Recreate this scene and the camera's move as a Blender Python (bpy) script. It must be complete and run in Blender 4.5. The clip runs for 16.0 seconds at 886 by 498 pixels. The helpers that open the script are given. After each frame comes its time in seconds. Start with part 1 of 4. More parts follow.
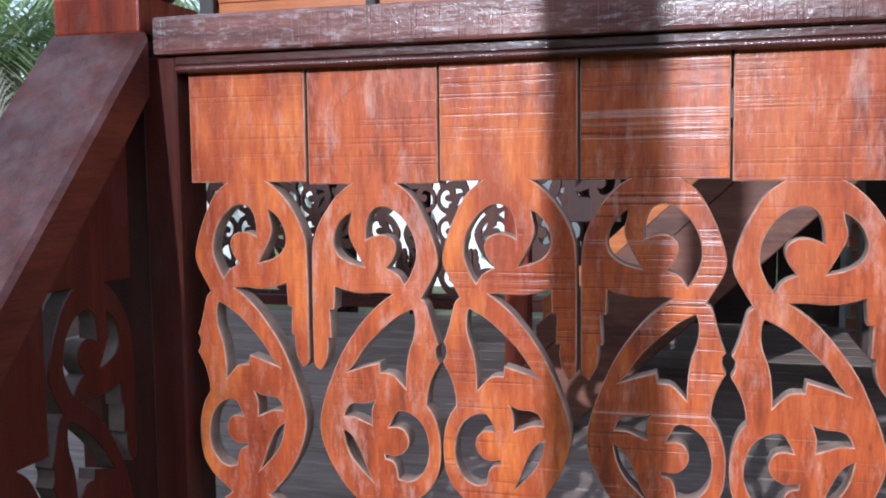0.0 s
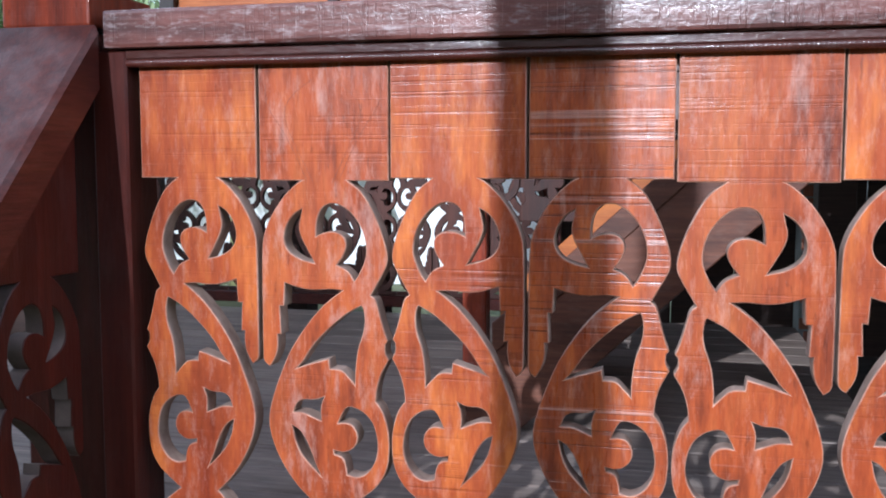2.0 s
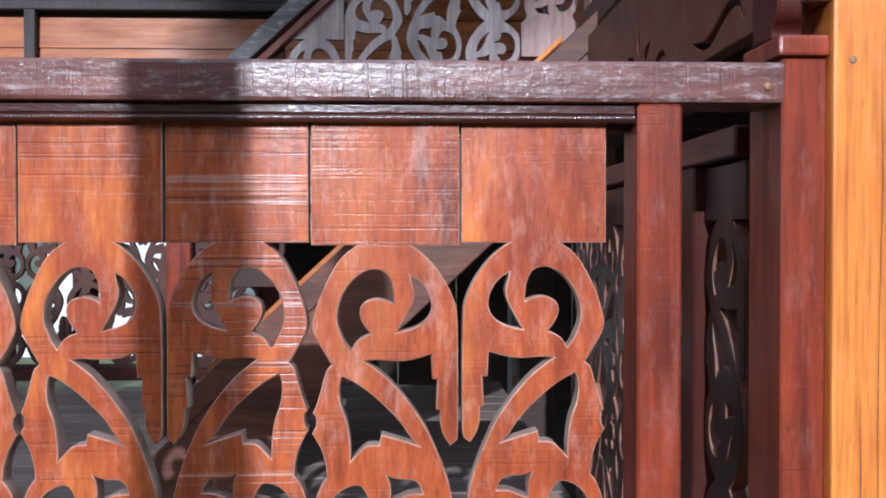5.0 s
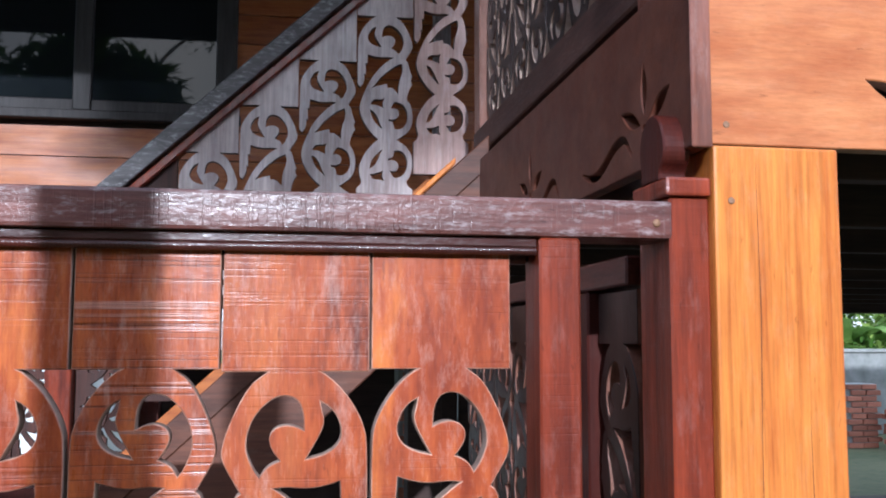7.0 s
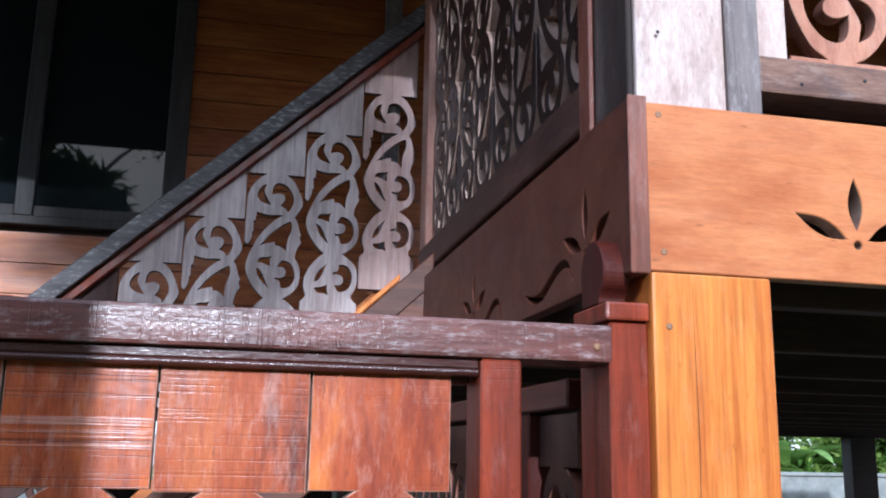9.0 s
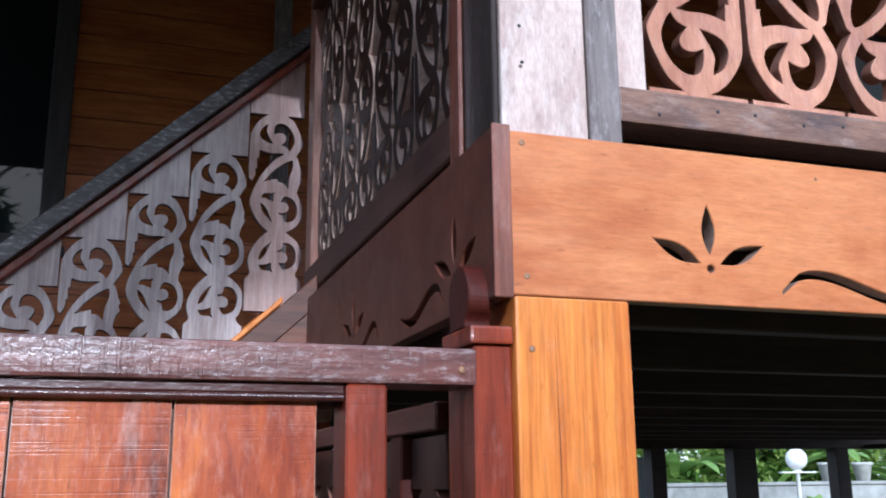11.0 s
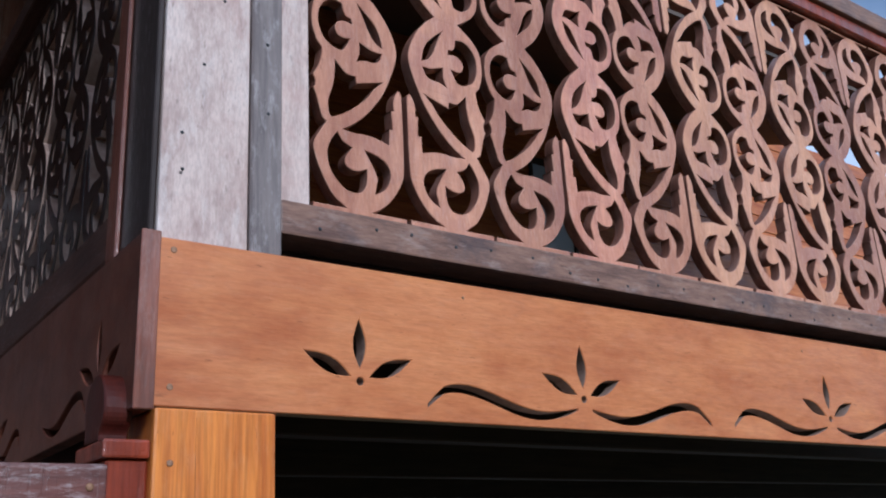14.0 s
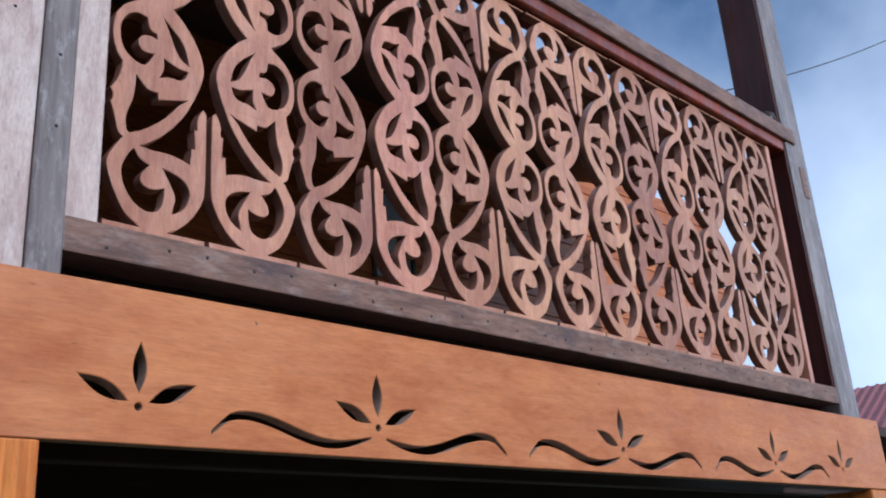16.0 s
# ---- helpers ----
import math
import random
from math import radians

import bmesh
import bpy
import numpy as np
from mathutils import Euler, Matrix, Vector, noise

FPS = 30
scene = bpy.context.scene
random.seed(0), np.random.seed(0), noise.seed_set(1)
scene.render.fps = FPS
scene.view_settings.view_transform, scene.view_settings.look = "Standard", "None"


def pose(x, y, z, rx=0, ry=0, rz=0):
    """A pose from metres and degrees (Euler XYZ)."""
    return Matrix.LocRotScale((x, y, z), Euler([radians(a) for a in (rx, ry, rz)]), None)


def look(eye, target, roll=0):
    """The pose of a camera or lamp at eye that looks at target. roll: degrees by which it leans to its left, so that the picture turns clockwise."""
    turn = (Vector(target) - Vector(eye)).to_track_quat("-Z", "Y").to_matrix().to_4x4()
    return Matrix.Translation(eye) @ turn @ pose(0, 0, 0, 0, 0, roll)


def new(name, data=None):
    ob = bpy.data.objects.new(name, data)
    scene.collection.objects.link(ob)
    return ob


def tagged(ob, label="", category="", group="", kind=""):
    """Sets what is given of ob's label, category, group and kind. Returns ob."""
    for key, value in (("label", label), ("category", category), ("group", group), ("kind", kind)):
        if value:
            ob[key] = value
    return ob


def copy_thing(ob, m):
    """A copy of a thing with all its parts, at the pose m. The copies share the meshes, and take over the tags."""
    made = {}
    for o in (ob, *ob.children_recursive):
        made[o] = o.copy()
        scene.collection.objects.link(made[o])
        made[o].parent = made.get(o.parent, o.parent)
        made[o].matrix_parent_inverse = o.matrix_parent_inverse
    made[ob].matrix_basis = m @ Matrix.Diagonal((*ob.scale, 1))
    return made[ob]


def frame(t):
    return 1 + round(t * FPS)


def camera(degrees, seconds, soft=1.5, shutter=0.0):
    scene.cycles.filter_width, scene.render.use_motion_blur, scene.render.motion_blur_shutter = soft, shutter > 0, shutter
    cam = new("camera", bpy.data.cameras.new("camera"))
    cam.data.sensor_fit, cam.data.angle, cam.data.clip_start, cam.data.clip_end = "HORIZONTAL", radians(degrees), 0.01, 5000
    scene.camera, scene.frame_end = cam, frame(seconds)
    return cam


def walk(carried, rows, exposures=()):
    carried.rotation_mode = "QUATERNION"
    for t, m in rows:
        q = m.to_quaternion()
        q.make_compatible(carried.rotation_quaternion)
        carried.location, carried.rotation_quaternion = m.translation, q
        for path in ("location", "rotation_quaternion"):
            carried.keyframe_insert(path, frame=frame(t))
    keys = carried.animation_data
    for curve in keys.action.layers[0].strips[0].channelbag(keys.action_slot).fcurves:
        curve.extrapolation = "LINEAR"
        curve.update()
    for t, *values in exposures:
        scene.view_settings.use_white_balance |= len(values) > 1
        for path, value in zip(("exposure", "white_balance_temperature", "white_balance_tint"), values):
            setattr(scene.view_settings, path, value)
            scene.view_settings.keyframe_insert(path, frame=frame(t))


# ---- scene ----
LENS = 49.97
ROWS = [
    (0, -0.0900, 0.0928, 1.4048, 15.44, -4.81, 0.66),
    (0.5, -0.0917, 0.0946, 1.4027, 14.69, -4.89, 0.49),
    (1, -0.0851, 0.0903, 1.4037, 14.10, -4.91, 0.21),
    (1.5, -0.0846, 0.0856, 1.4025, 13.23, -4.84, -0.01),
    (2, -0.0722, 0.0889, 1.4043, 13.29, -4.92, -0.04),
    (2.5, -0.0555, 0.0933, 1.4039, 12.23, -4.67, -0.10),
    (3, -0.0456, 0.1012, 1.4028, 11.42, -4.47, -0.16),
    (3.5, -0.0152, 0.1035, 1.3975, 9.49, -3.73, -0.30),
    (4, 0.0082, 0.0897, 1.4005, 5.98, -2.34, -0.30),
    (4.5, 0.0356, 0.0863, 1.4047, 2.10, -1.81, -0.43),
    (4.7, 0.0508, 0.0854, 1.4010, 0.30, -1.47, -0.23),
    (6.8, 0.0093, 0.0418, 1.4201, -8.85, 4.44, -0.21),
    (7, 0.0130, 0.0465, 1.4254, -9.17, 5.45, -0.13),
    (7.5, 0.0051, 0.0372, 1.4356, -9.86, 8.01, 0.26),
    (8, 0.0019, 0.0346, 1.4370, -10.40, 10.04, 0.18),
    (8.2, 0.0056, 0.0411, 1.4297, -10.88, 11.06, -0.30),
    (10.5, 0.0207, 0.0308, 1.4364, -16.09, 12.96, 0.19),
    (11, 0.0490, 0.0155, 1.4376, -18.57, 13.47, 0.55),
    (11.5, 0.0643, -0.0001, 1.4535, -22.35, 13.40, 1.28),
    (12, 0.0840, -0.0165, 1.4413, -24.35, 15.05, 1.76),
    (12.5, 0.0954, -0.0126, 1.4400, -26.89, 16.25, 2.04),
    (13, 0.1063, -0.0248, 1.4460, -29.77, 17.11, 2.52),
    (13.5, 0.1156, -0.0367, 1.4457, -32.28, 18.14, 2.86),
    (14, 0.1172, -0.0391, 1.4498, -35.56, 18.82, 2.97),
    (14.5, 0.1392, -0.0497, 1.4432, -39.00, 19.76, 3.45),
    (15, 0.1505, -0.0672, 1.4439, -41.71, 19.86, 3.71),
    (15.5, 0.1659, -0.0837, 1.4463, -43.33, 19.90, 3.72),
    (16, 0.1818, -0.0992, 1.4475, -44.71, 19.81, 3.73),
]
cam = camera(LENS, 16.0, soft=2.0)
walk(cam, [(t, pose(x, y, z, 90 + pitch, roll, yaw)) for t, x, y, z, yaw, pitch, roll in ROWS],
     exposures=[(0.0, 0.36, 5200, 10), (4.7, 0.32, 5200, 10), (8.2, 0.42, 5130, 10), (11.0, 0.28, 5080, 10), (12.0, 0.08, 5080, 10), (13.5, -0.38, 5080, 10), (14.5, -0.52, 5080, 10), (16.0, -0.48, 5080, 10)])

# ---- light ----
SUN_AZ, SUN_EL = -6.0, 21.0   # degrees: sun stands behind the walker, a little to the left
world = bpy.data.worlds.new("world")
scene.world = world
world.use_nodes = True
wn, wl = world.node_tree.nodes, world.node_tree.links
sky = wn.new("ShaderNodeTexSky")
sky.sky_type, sky.sun_disc = 'NISHITA', False
sky.sun_elevation = radians(SUN_EL)
sky.sun_rotation = radians(180 - SUN_AZ)
# thin white clouds over the blue
tc = wn.new("ShaderNodeTexCoord")
cl = wn.new("ShaderNodeTexNoise")
cl.inputs["Scale"].default_value, cl.inputs["Detail"].default_value, cl.inputs["Roughness"].default_value = 1.5, 7.0, 0.5
wl.new(tc.outputs["Generated"], cl.inputs["Vector"])
cr = wn.new("ShaderNodeValToRGB")
cr.color_ramp.elements[0].position, cr.color_ramp.elements[1].position = 0.29, 0.62
wl.new(cl.outputs["Fac"], cr.inputs["Fac"])
cmix = wn.new("ShaderNodeMix")
cmix.data_type = 'RGBA'
cmix.inputs[7].default_value = (9.8, 10.0, 10.3, 1)
wl.new(cr.outputs["Color"], cmix.inputs[0])
wl.new(sky.outputs["Color"], cmix.inputs[6])
wl.new(cmix.outputs[2], wn["Background"].inputs["Color"])
wn["Background"].inputs["Strength"].default_value = 0.155
sun = new("sun", bpy.data.lights.new("sun", 'SUN'))
sun.data.energy, sun.data.angle, sun.data.color = 4.1, radians(0.6), (1.0, 0.95, 0.88)
a, e = radians(SUN_AZ), radians(SUN_EL)
sun.matrix_basis = look((0, 0, 10), (-math.sin(a) * math.cos(e), math.cos(a) * math.cos(e), 10 - math.sin(e)))


# ---- materials ----
def nodes_of(name):
    m = bpy.data.materials.new(name)
    m.use_nodes = True
    return m, m.node_tree.nodes, m.node_tree.links, m.node_tree.nodes["Principled BSDF"]


def ramp_node(n, stops):
    r = n.new("ShaderNodeValToRGB")
    while len(r.color_ramp.elements) < len(stops):
        r.color_ramp.elements.new(0.5)
    for el, (p, c) in zip(r.color_ramp.elements, stops):
        el.position, el.color = p, (*c, 1)
    return r


def noise_node(n, l, vec, scale, detail=4.0, rough=0.55, stretch=(1, 1, 1)):
    mp = n.new("ShaderNodeMapping")
    mp.inputs["Scale"].default_value = stretch
    l.new(vec, mp.inputs["Vector"])
    t = n.new("ShaderNodeTexNoise")
    t.inputs["Scale"].default_value, t.inputs["Detail"].default_value, t.inputs["Roughness"].default_value = scale, detail, rough
    l.new(mp.outputs["Vector"], t.inputs["Vector"])
    return t.outputs["Fac"]


def mix_col(n, l, fac, c1, c2, mode='MIX'):
    m = n.new("ShaderNodeMix")
    m.data_type, m.blend_type = 'RGBA', mode
    for sock, v in ((m.inputs[0], fac), (m.inputs[6], c1), (m.inputs[7], c2)):
        if isinstance(v, (int, float)):
            sock.default_value = v
        elif isinstance(v, tuple):
            sock.default_value = (*v, 1)
        else:
            l.new(v, sock)
    return m.outputs[2]


def math_node(n, l, op, x, y=0.0):
    m = n.new("ShaderNodeMath")
    m.operation = op
    for sock, v in ((m.inputs[0], x), (m.inputs[1], y)):
        if isinstance(v, (int, float)):
            sock.default_value = v
        else:
            l.new(v, sock)
    return m.outputs[0]


def wood(name, light, dark, grain='z', rough=0.4, coat=0.0, coat_rough=0.25, grime=0.25, grime_col=(0.05, 0.035, 0.03),
         saw=0.0, saw_axis='z', scale=1.0, vary=0.25, pale=0.0, pale_col=(0.5, 0.45, 0.42), bump=0.25, streak=0.4, stretch=0.06, mid=None, blotch=0.5, pale_scale=24.0, fleck=0.0, hue=0.0):
    """Sawn timber with grain along one axis, blotches, saw marks across it, pale worn flecks and painted sheen."""
    m, n, l, p = nodes_of(name)
    co = n.new("ShaderNodeTexCoord")
    oi = n.new("ShaderNodeObjectInfo")
    add = n.new("ShaderNodeVectorMath")
    add.operation = 'ADD'
    l.new(co.outputs["Object"], add.inputs[0])
    off = n.new("ShaderNodeVectorMath")
    off.operation = 'SCALE'
    off.inputs[0].default_value = (17.0, 11.0, 23.0)
    l.new(oi.outputs["Random"], off.inputs["Scale"])
    l.new(off.outputs[0], add.inputs[1])
    v = add.outputs[0]
    st = {'x': (stretch, 1, 1), 'y': (1, stretch, 1), 'z': (1, 1, stretch)}[grain]
    g = noise_node(n, l, v, 55 * scale, 6, 0.65, st)
    b = noise_node(n, l, v, 9 * scale, 5, 0.65, tuple(max(c, 0.3) for c in st))
    f = noise_node(n, l, v, 260 * scale, 2, 0.5, tuple(max(c, 0.15) for c in st))
    r = ramp_node(n, [(0.37, dark), (0.5, mid), (0.63, light)] if mid else [(0.37, dark), (0.62, light)])
    gg = math_node(n, l, 'ADD', math_node(n, l, 'MULTIPLY', g, 1 - blotch), math_node(n, l, 'MULTIPLY', b, blotch))
    l.new(gg, r.inputs["Fac"])
    col = r.outputs["Color"]
    fine = ramp_node(n, [(0.38, (1 - 0.38 * streak,) * 3), (0.56, (1.0,) * 3)])
    l.new(noise_node(n, l, v, 170 * scale, 3, 0.6, tuple(c if c < 1 else 1 for c in st)), fine.inputs["Fac"])
    col = mix_col(n, l, 1.0, col, fine.outputs["Color"], 'MULTIPLY')
    gr = ramp_node(n, [(0.5, (0, 0, 0)), (0.75, (1, 1, 1))])
    l.new(noise_node(n, l, v, 4.0 * scale, 6, 0.7), gr.inputs["Fac"])
    col = mix_col(n, l, math_node(n, l, 'MULTIPLY', gr.outputs["Color"], grime), col, grime_col)
    height = math_node(n, l, 'ADD', math_node(n, l, 'MULTIPLY', g, 0.5), math_node(n, l, 'MULTIPLY', f, 0.25))
    if saw:
        ss = {'x': (1, 0.006, 0.006), 'y': (0.006, 1, 0.006), 'z': (0.006, 0.006, 1)}[saw_axis]
        s = noise_node(n, l, v, 230, 3, 0.6, ss)
        sr = ramp_node(n, [(0.56, (0, 0, 0)), (0.63, (1, 1, 1))])
        l.new(s, sr.inputs["Fac"])
        brk = ramp_node(n, [(0.42 - 0.14 * (saw >= 1), (0, 0, 0)), (0.6 - 0.14 * (saw >= 1), (1, 1, 1))])
        l.new(noise_node(n, l, v, 9, 3, 0.6), brk.inputs["Fac"])
        k = math_node(n, l, 'MULTIPLY', math_node(n, l, 'MULTIPLY', sr.outputs["Color"], brk.outputs["Color"]), saw)
        col = mix_col(n, l, math_node(n, l, 'MULTIPLY', k, 0.55), col, tuple(c * 0.35 for c in dark))
        height = math_node(n, l, 'SUBTRACT', height, math_node(n, l, 'MULTIPLY', k, 1.4))
        # pale saw lines: glints of gloss on the ridges put into the colour
        s2 = noise_node(n, l, v, 190, 3, 0.6, tuple(c * 1.13 for c in ss))
        sr2 = ramp_node(n, [(0.60, (0, 0, 0)), (0.68, (1, 1, 1))])
        l.new(s2, sr2.inputs["Fac"])
        brk2 = ramp_node(n, [(0.45 - 0.12 * (saw >= 1), (0, 0, 0)), (0.62 - 0.12 * (saw >= 1), (1, 1, 1))])
        l.new(noise_node(n, l, v, 14, 4, 0.7), brk2.inputs["Fac"])
        k2 = math_node(n, l, 'MULTIPLY', math_node(n, l, 'MULTIPLY', sr2.outputs["Color"], brk2.outputs["Color"]), saw)
        col = mix_col(n, l, math_node(n, l, 'MULTIPLY', k2, 0.36), col, pale_col)
        height = math_node(n, l, 'ADD', height, math_node(n, l, 'MULTIPLY', k2, 0.9))
    if pale:
        pr = ramp_node(n, [(0.52, (0, 0, 0)), (0.7, (1, 1, 1))])
        l.new(noise_node(n, l, v, pale_scale, 8, 0.75, tuple(max(c, 0.3) for c in st)), pr.inputs["Fac"])
        col = mix_col(n, l, math_node(n, l, 'MULTIPLY', pr.outputs["Color"], pale), col, pale_col)
    if fleck:
        fr = ramp_node(n, [(0.66, (0, 0, 0)), (0.72, (1, 1, 1))])
        l.new(noise_node(n, l, v, 120, 3, 0.6, tuple(max(c, 0.25) for c in st)), fr.inputs["Fac"])
        col = mix_col(n, l, math_node(n, l, 'MULTIPLY', fr.outputs["Color"], fleck), col, tuple(c * 0.3 for c in dark))
    vv = math_node(n, l, 'ADD', math_node(n, l, 'MULTIPLY', oi.outputs["Random"], vary), 1 - vary / 2)
    hs = n.new("ShaderNodeHueSaturation")
    if hue:
        turn = math_node(n, l, 'FRACT', math_node(n, l, 'MULTIPLY', oi.outputs["Random"], 7.31))
        l.new(math_node(n, l, 'ADD', math_node(n, l, 'MULTIPLY', turn, hue), 0.5 - hue * 0.6), hs.inputs["Hue"])
    p.inputs["Specular IOR Level"].default_value = 0.3
    l.new(vv, hs.inputs["Value"])
    l.new(col, hs.inputs["Color"])
    l.new(hs.outputs["Color"], p.inputs["Base Color"])
    rr = math_node(n, l, 'ADD', math_node(n, l, 'MULTIPLY', b, 0.3), rough - 0.15)
    l.new(rr, p.inputs["Roughness"])
    if coat:
        p.inputs["Specular IOR Level"].default_value = 0.14
        sheen = noise_node(n, l, v, 16 * scale, 5, 0.65, tuple(max(c, 0.22) for c in st))
        cw = ramp_node(n, [(0.36, (0.25,) * 3), (0.62, (1.0,) * 3)])
        l.new(sheen, cw.inputs["Fac"])
        l.new(math_node(n, l, 'MULTIPLY', cw.outputs["Color"], coat), p.inputs["Coat Weight"])
        l.new(math_node(n, l, 'ADD', math_node(n, l, 'MULTIPLY', f, 0.2), coat_rough - 0.1), p.inputs["Coat Roughness"])
        p.inputs["Coat IOR"].default_value = 1.55
        cb = n.new("ShaderNodeBump")
        cb.inputs["Strength"].default_value, cb.inputs["Distance"].default_value = bump * 0.5, 0.002
        l.new(math_node(n, l, 'ADD', math_node(n, l, 'MULTIPLY', height, 0.6), math_node(n, l, 'MULTIPLY', noise_node(n, l, v, 120, 4, 0.7), 0.9)), cb.inputs["Height"])
        l.new(cb.outputs["Normal"], p.inputs["Coat Normal"])
    bu = n.new("ShaderNodeBump")
    bu.inputs["Strength"].default_value, bu.inputs["Distance"].default_value = bump, 0.003
    l.new(height, bu.inputs["Height"])
    l.new(bu.outputs["Normal"], p.inputs["Normal"])
    return m


def plain(name, c1, c2, scale=20, rough=0.6, metal=0.0, bump=0.1, dist=0.003, detail=5, random=0.0):
    m, n, l, p = nodes_of(name)
    co = n.new("ShaderNodeTexCoord")
    oi = n.new("ShaderNodeObjectInfo")
    f = noise_node(n, l, co.outputs["Object"], scale, detail, 0.6)
    f2 = noise_node(n, l, co.outputs["Object"], scale * 0.12, 4, 0.6)
    r = ramp_node(n, [(0.3, c1), (0.7, c2)])
    l.new(math_node(n, l, 'ADD', math_node(n, l, 'MULTIPLY', f, 0.5), math_node(n, l, 'MULTIPLY', f2, 0.5)), r.inputs["Fac"])
    hs = n.new("ShaderNodeHueSaturation")
    l.new(math_node(n, l, 'ADD', math_node(n, l, 'MULTIPLY', oi.outputs["Random"], random), 1 - random / 2), hs.inputs["Value"])
    l.new(r.outputs["Color"], hs.inputs["Color"])
    l.new(hs.outputs["Color"], p.inputs["Base Color"])
    p.inputs["Roughness"].default_value, p.inputs["Metallic"].default_value = rough, metal
    bu = n.new("ShaderNodeBump")
    bu.inputs["Strength"].default_value, bu.inputs["Distance"].default_value = bump, dist
    l.new(f, bu.inputs["Height"])
    l.new(bu.outputs["Normal"], p.inputs["Normal"])
    return m


def leaf_mat(name, c1, c2, scale=6.0):
    m, n, l, p = nodes_of(name)
    geo = n.new("ShaderNodeNewGeometry")
    co = n.new("ShaderNodeTexCoord")
    f = noise_node(n, l, co.outputs["Object"], scale, 3)
    r = ramp_node(n, [(0.25, c1), (0.75, c2)])
    l.new(math_node(n, l, 'ADD', math_node(n, l, 'MULTIPLY', f, 0.5), math_node(n, l, 'MULTIPLY', geo.outputs["Random Per Island"], 0.5)), r.inputs["Fac"])
    l.new(r.outputs["Color"], p.inputs["Base Color"])
    p.inputs["Roughness"].default_value = 0.45
    tr = n.new("ShaderNodeBsdfTranslucent")
    l.new(r.outputs["Color"], tr.inputs["Color"])
    ms = n.new("ShaderNodeMixShader")
    ms.inputs[0].default_value = 0.35
    l.new(p.outputs[0], ms.inputs[1])
    l.new(tr.outputs[0], ms.inputs[2])
    l.new(ms.outputs[0], n["Material Output"].inputs["Surface"])
    return m


# the red boards' pale patches hold some of their sheen as colour
RED = dict(rough=0.48, coat=1.0, bump=0.5, pale_col=(0.62, 0.40, 0.33), stretch=0.16, mid=(0.33, 0.064, 0.016))
M_board = wood("varnished_red_board", (0.54, 0.148, 0.028), (0.19, 0.030, 0.010), 'z', coat_rough=0.23, saw=0.18, pale=0.22, pale_scale=80.0, grime=0.6, grime_col=(0.12, 0.020, 0.008), vary=0.15, streak=0.35, blotch=0.62, fleck=0.35, **RED)
M_board_saw = wood("sawn_red_board", (0.56, 0.155, 0.030), (0.21, 0.034, 0.012), 'z', coat_rough=0.23, saw=0.5, pale=0.2, pale_scale=80.0, grime=0.45, grime_col=(0.14, 0.024, 0.009), vary=0.0, streak=0.35, blotch=0.6, fleck=0.3, **RED)
M_board_brown = wood("browner_red_board", (0.43, 0.110, 0.028), (0.12, 0.022, 0.010), 'z', coat_rough=0.25, saw=0.16, pale=0.38, pale_scale=34.0, grime=0.6, grime_col=(0.12, 0.026, 0.013), vary=0.1, streak=0.5, blotch=0.55, fleck=0.35, **RED)
M_board_rough = wood("rough_sawn_red_board", (0.50, 0.115, 0.022), (0.15, 0.025, 0.009), 'z', coat_rough=0.3, saw=1.0, pale=0.3, pale_scale=70.0, grime=0.4, grime_col=(0.13, 0.024, 0.010), vary=0.0, streak=0.45, blotch=0.4, **RED)
M_rim = wood("chipped_pale_rim", (0.60, 0.34, 0.24), (0.26, 0.075, 0.035), 'z', rough=0.5, grime=0.5, grime_col=(0.2, 0.04, 0.02), scale=2.0, stretch=0.5, vary=0.1)
M_sidetrim = wood("red_brown_glossy_edge", (0.22, 0.075, 0.045), (0.09, 0.028, 0.018), 'z', rough=0.42, coat=0.9, coat_rough=0.22, bump=0.6, grime=0.5, pale=0.25, pale_col=(0.4, 0.28, 0.24), pale_scale=70.0, vary=0.1)
M_trim = wood("worn_brown_end_grain", (0.34, 0.16, 0.11), (0.17, 0.07, 0.05), 'z', rough=0.45, coat=0.4, coat_rough=0.3, grime=0.4, pale=0.3, pale_col=(0.45, 0.36, 0.32), vary=0.1)
# ledge red lowered: the rail's shadow on it is in the colour
M_ledge = wood("shade_dark_red_ledge", (0.085, 0.02, 0.013), (0.028, 0.007, 0.006), 'x', rough=0.38, coat=1.0, coat_rough=0.18, bump=0.8, grime=0.4, pale=0.1, pale_col=(0.4, 0.3, 0.28), pale_scale=90.0, vary=0.0)
# side plank: shade on this side is put into the brown
M_sideplank = wood("shade_brown_side_plank", (0.095, 0.042, 0.031), (0.04, 0.018, 0.014), 'y', rough=0.55, coat=0.15, grime=0.4, pale=0.15, pale_col=(0.28, 0.2, 0.17), vary=0.1)
# fretwork in the landing's shadow: the shadow is in the base colour
M_backfret = wood("shade_dark_back_fretwork", (0.075, 0.024, 0.015), (0.03, 0.011, 0.008), 'z', rough=0.6, grime=0.3, vary=0.2)
M_handrail = wood("blackened_speckled_handrail", (0.13, 0.115, 0.115), (0.05, 0.042, 0.042), 'x', rough=0.45, coat=0.4, coat_rough=0.25, grime=0.5, grime_col=(0.03, 0.026, 0.028), pale=0.75, pale_col=(0.5, 0.48, 0.48), pale_scale=95.0, vary=0.0)
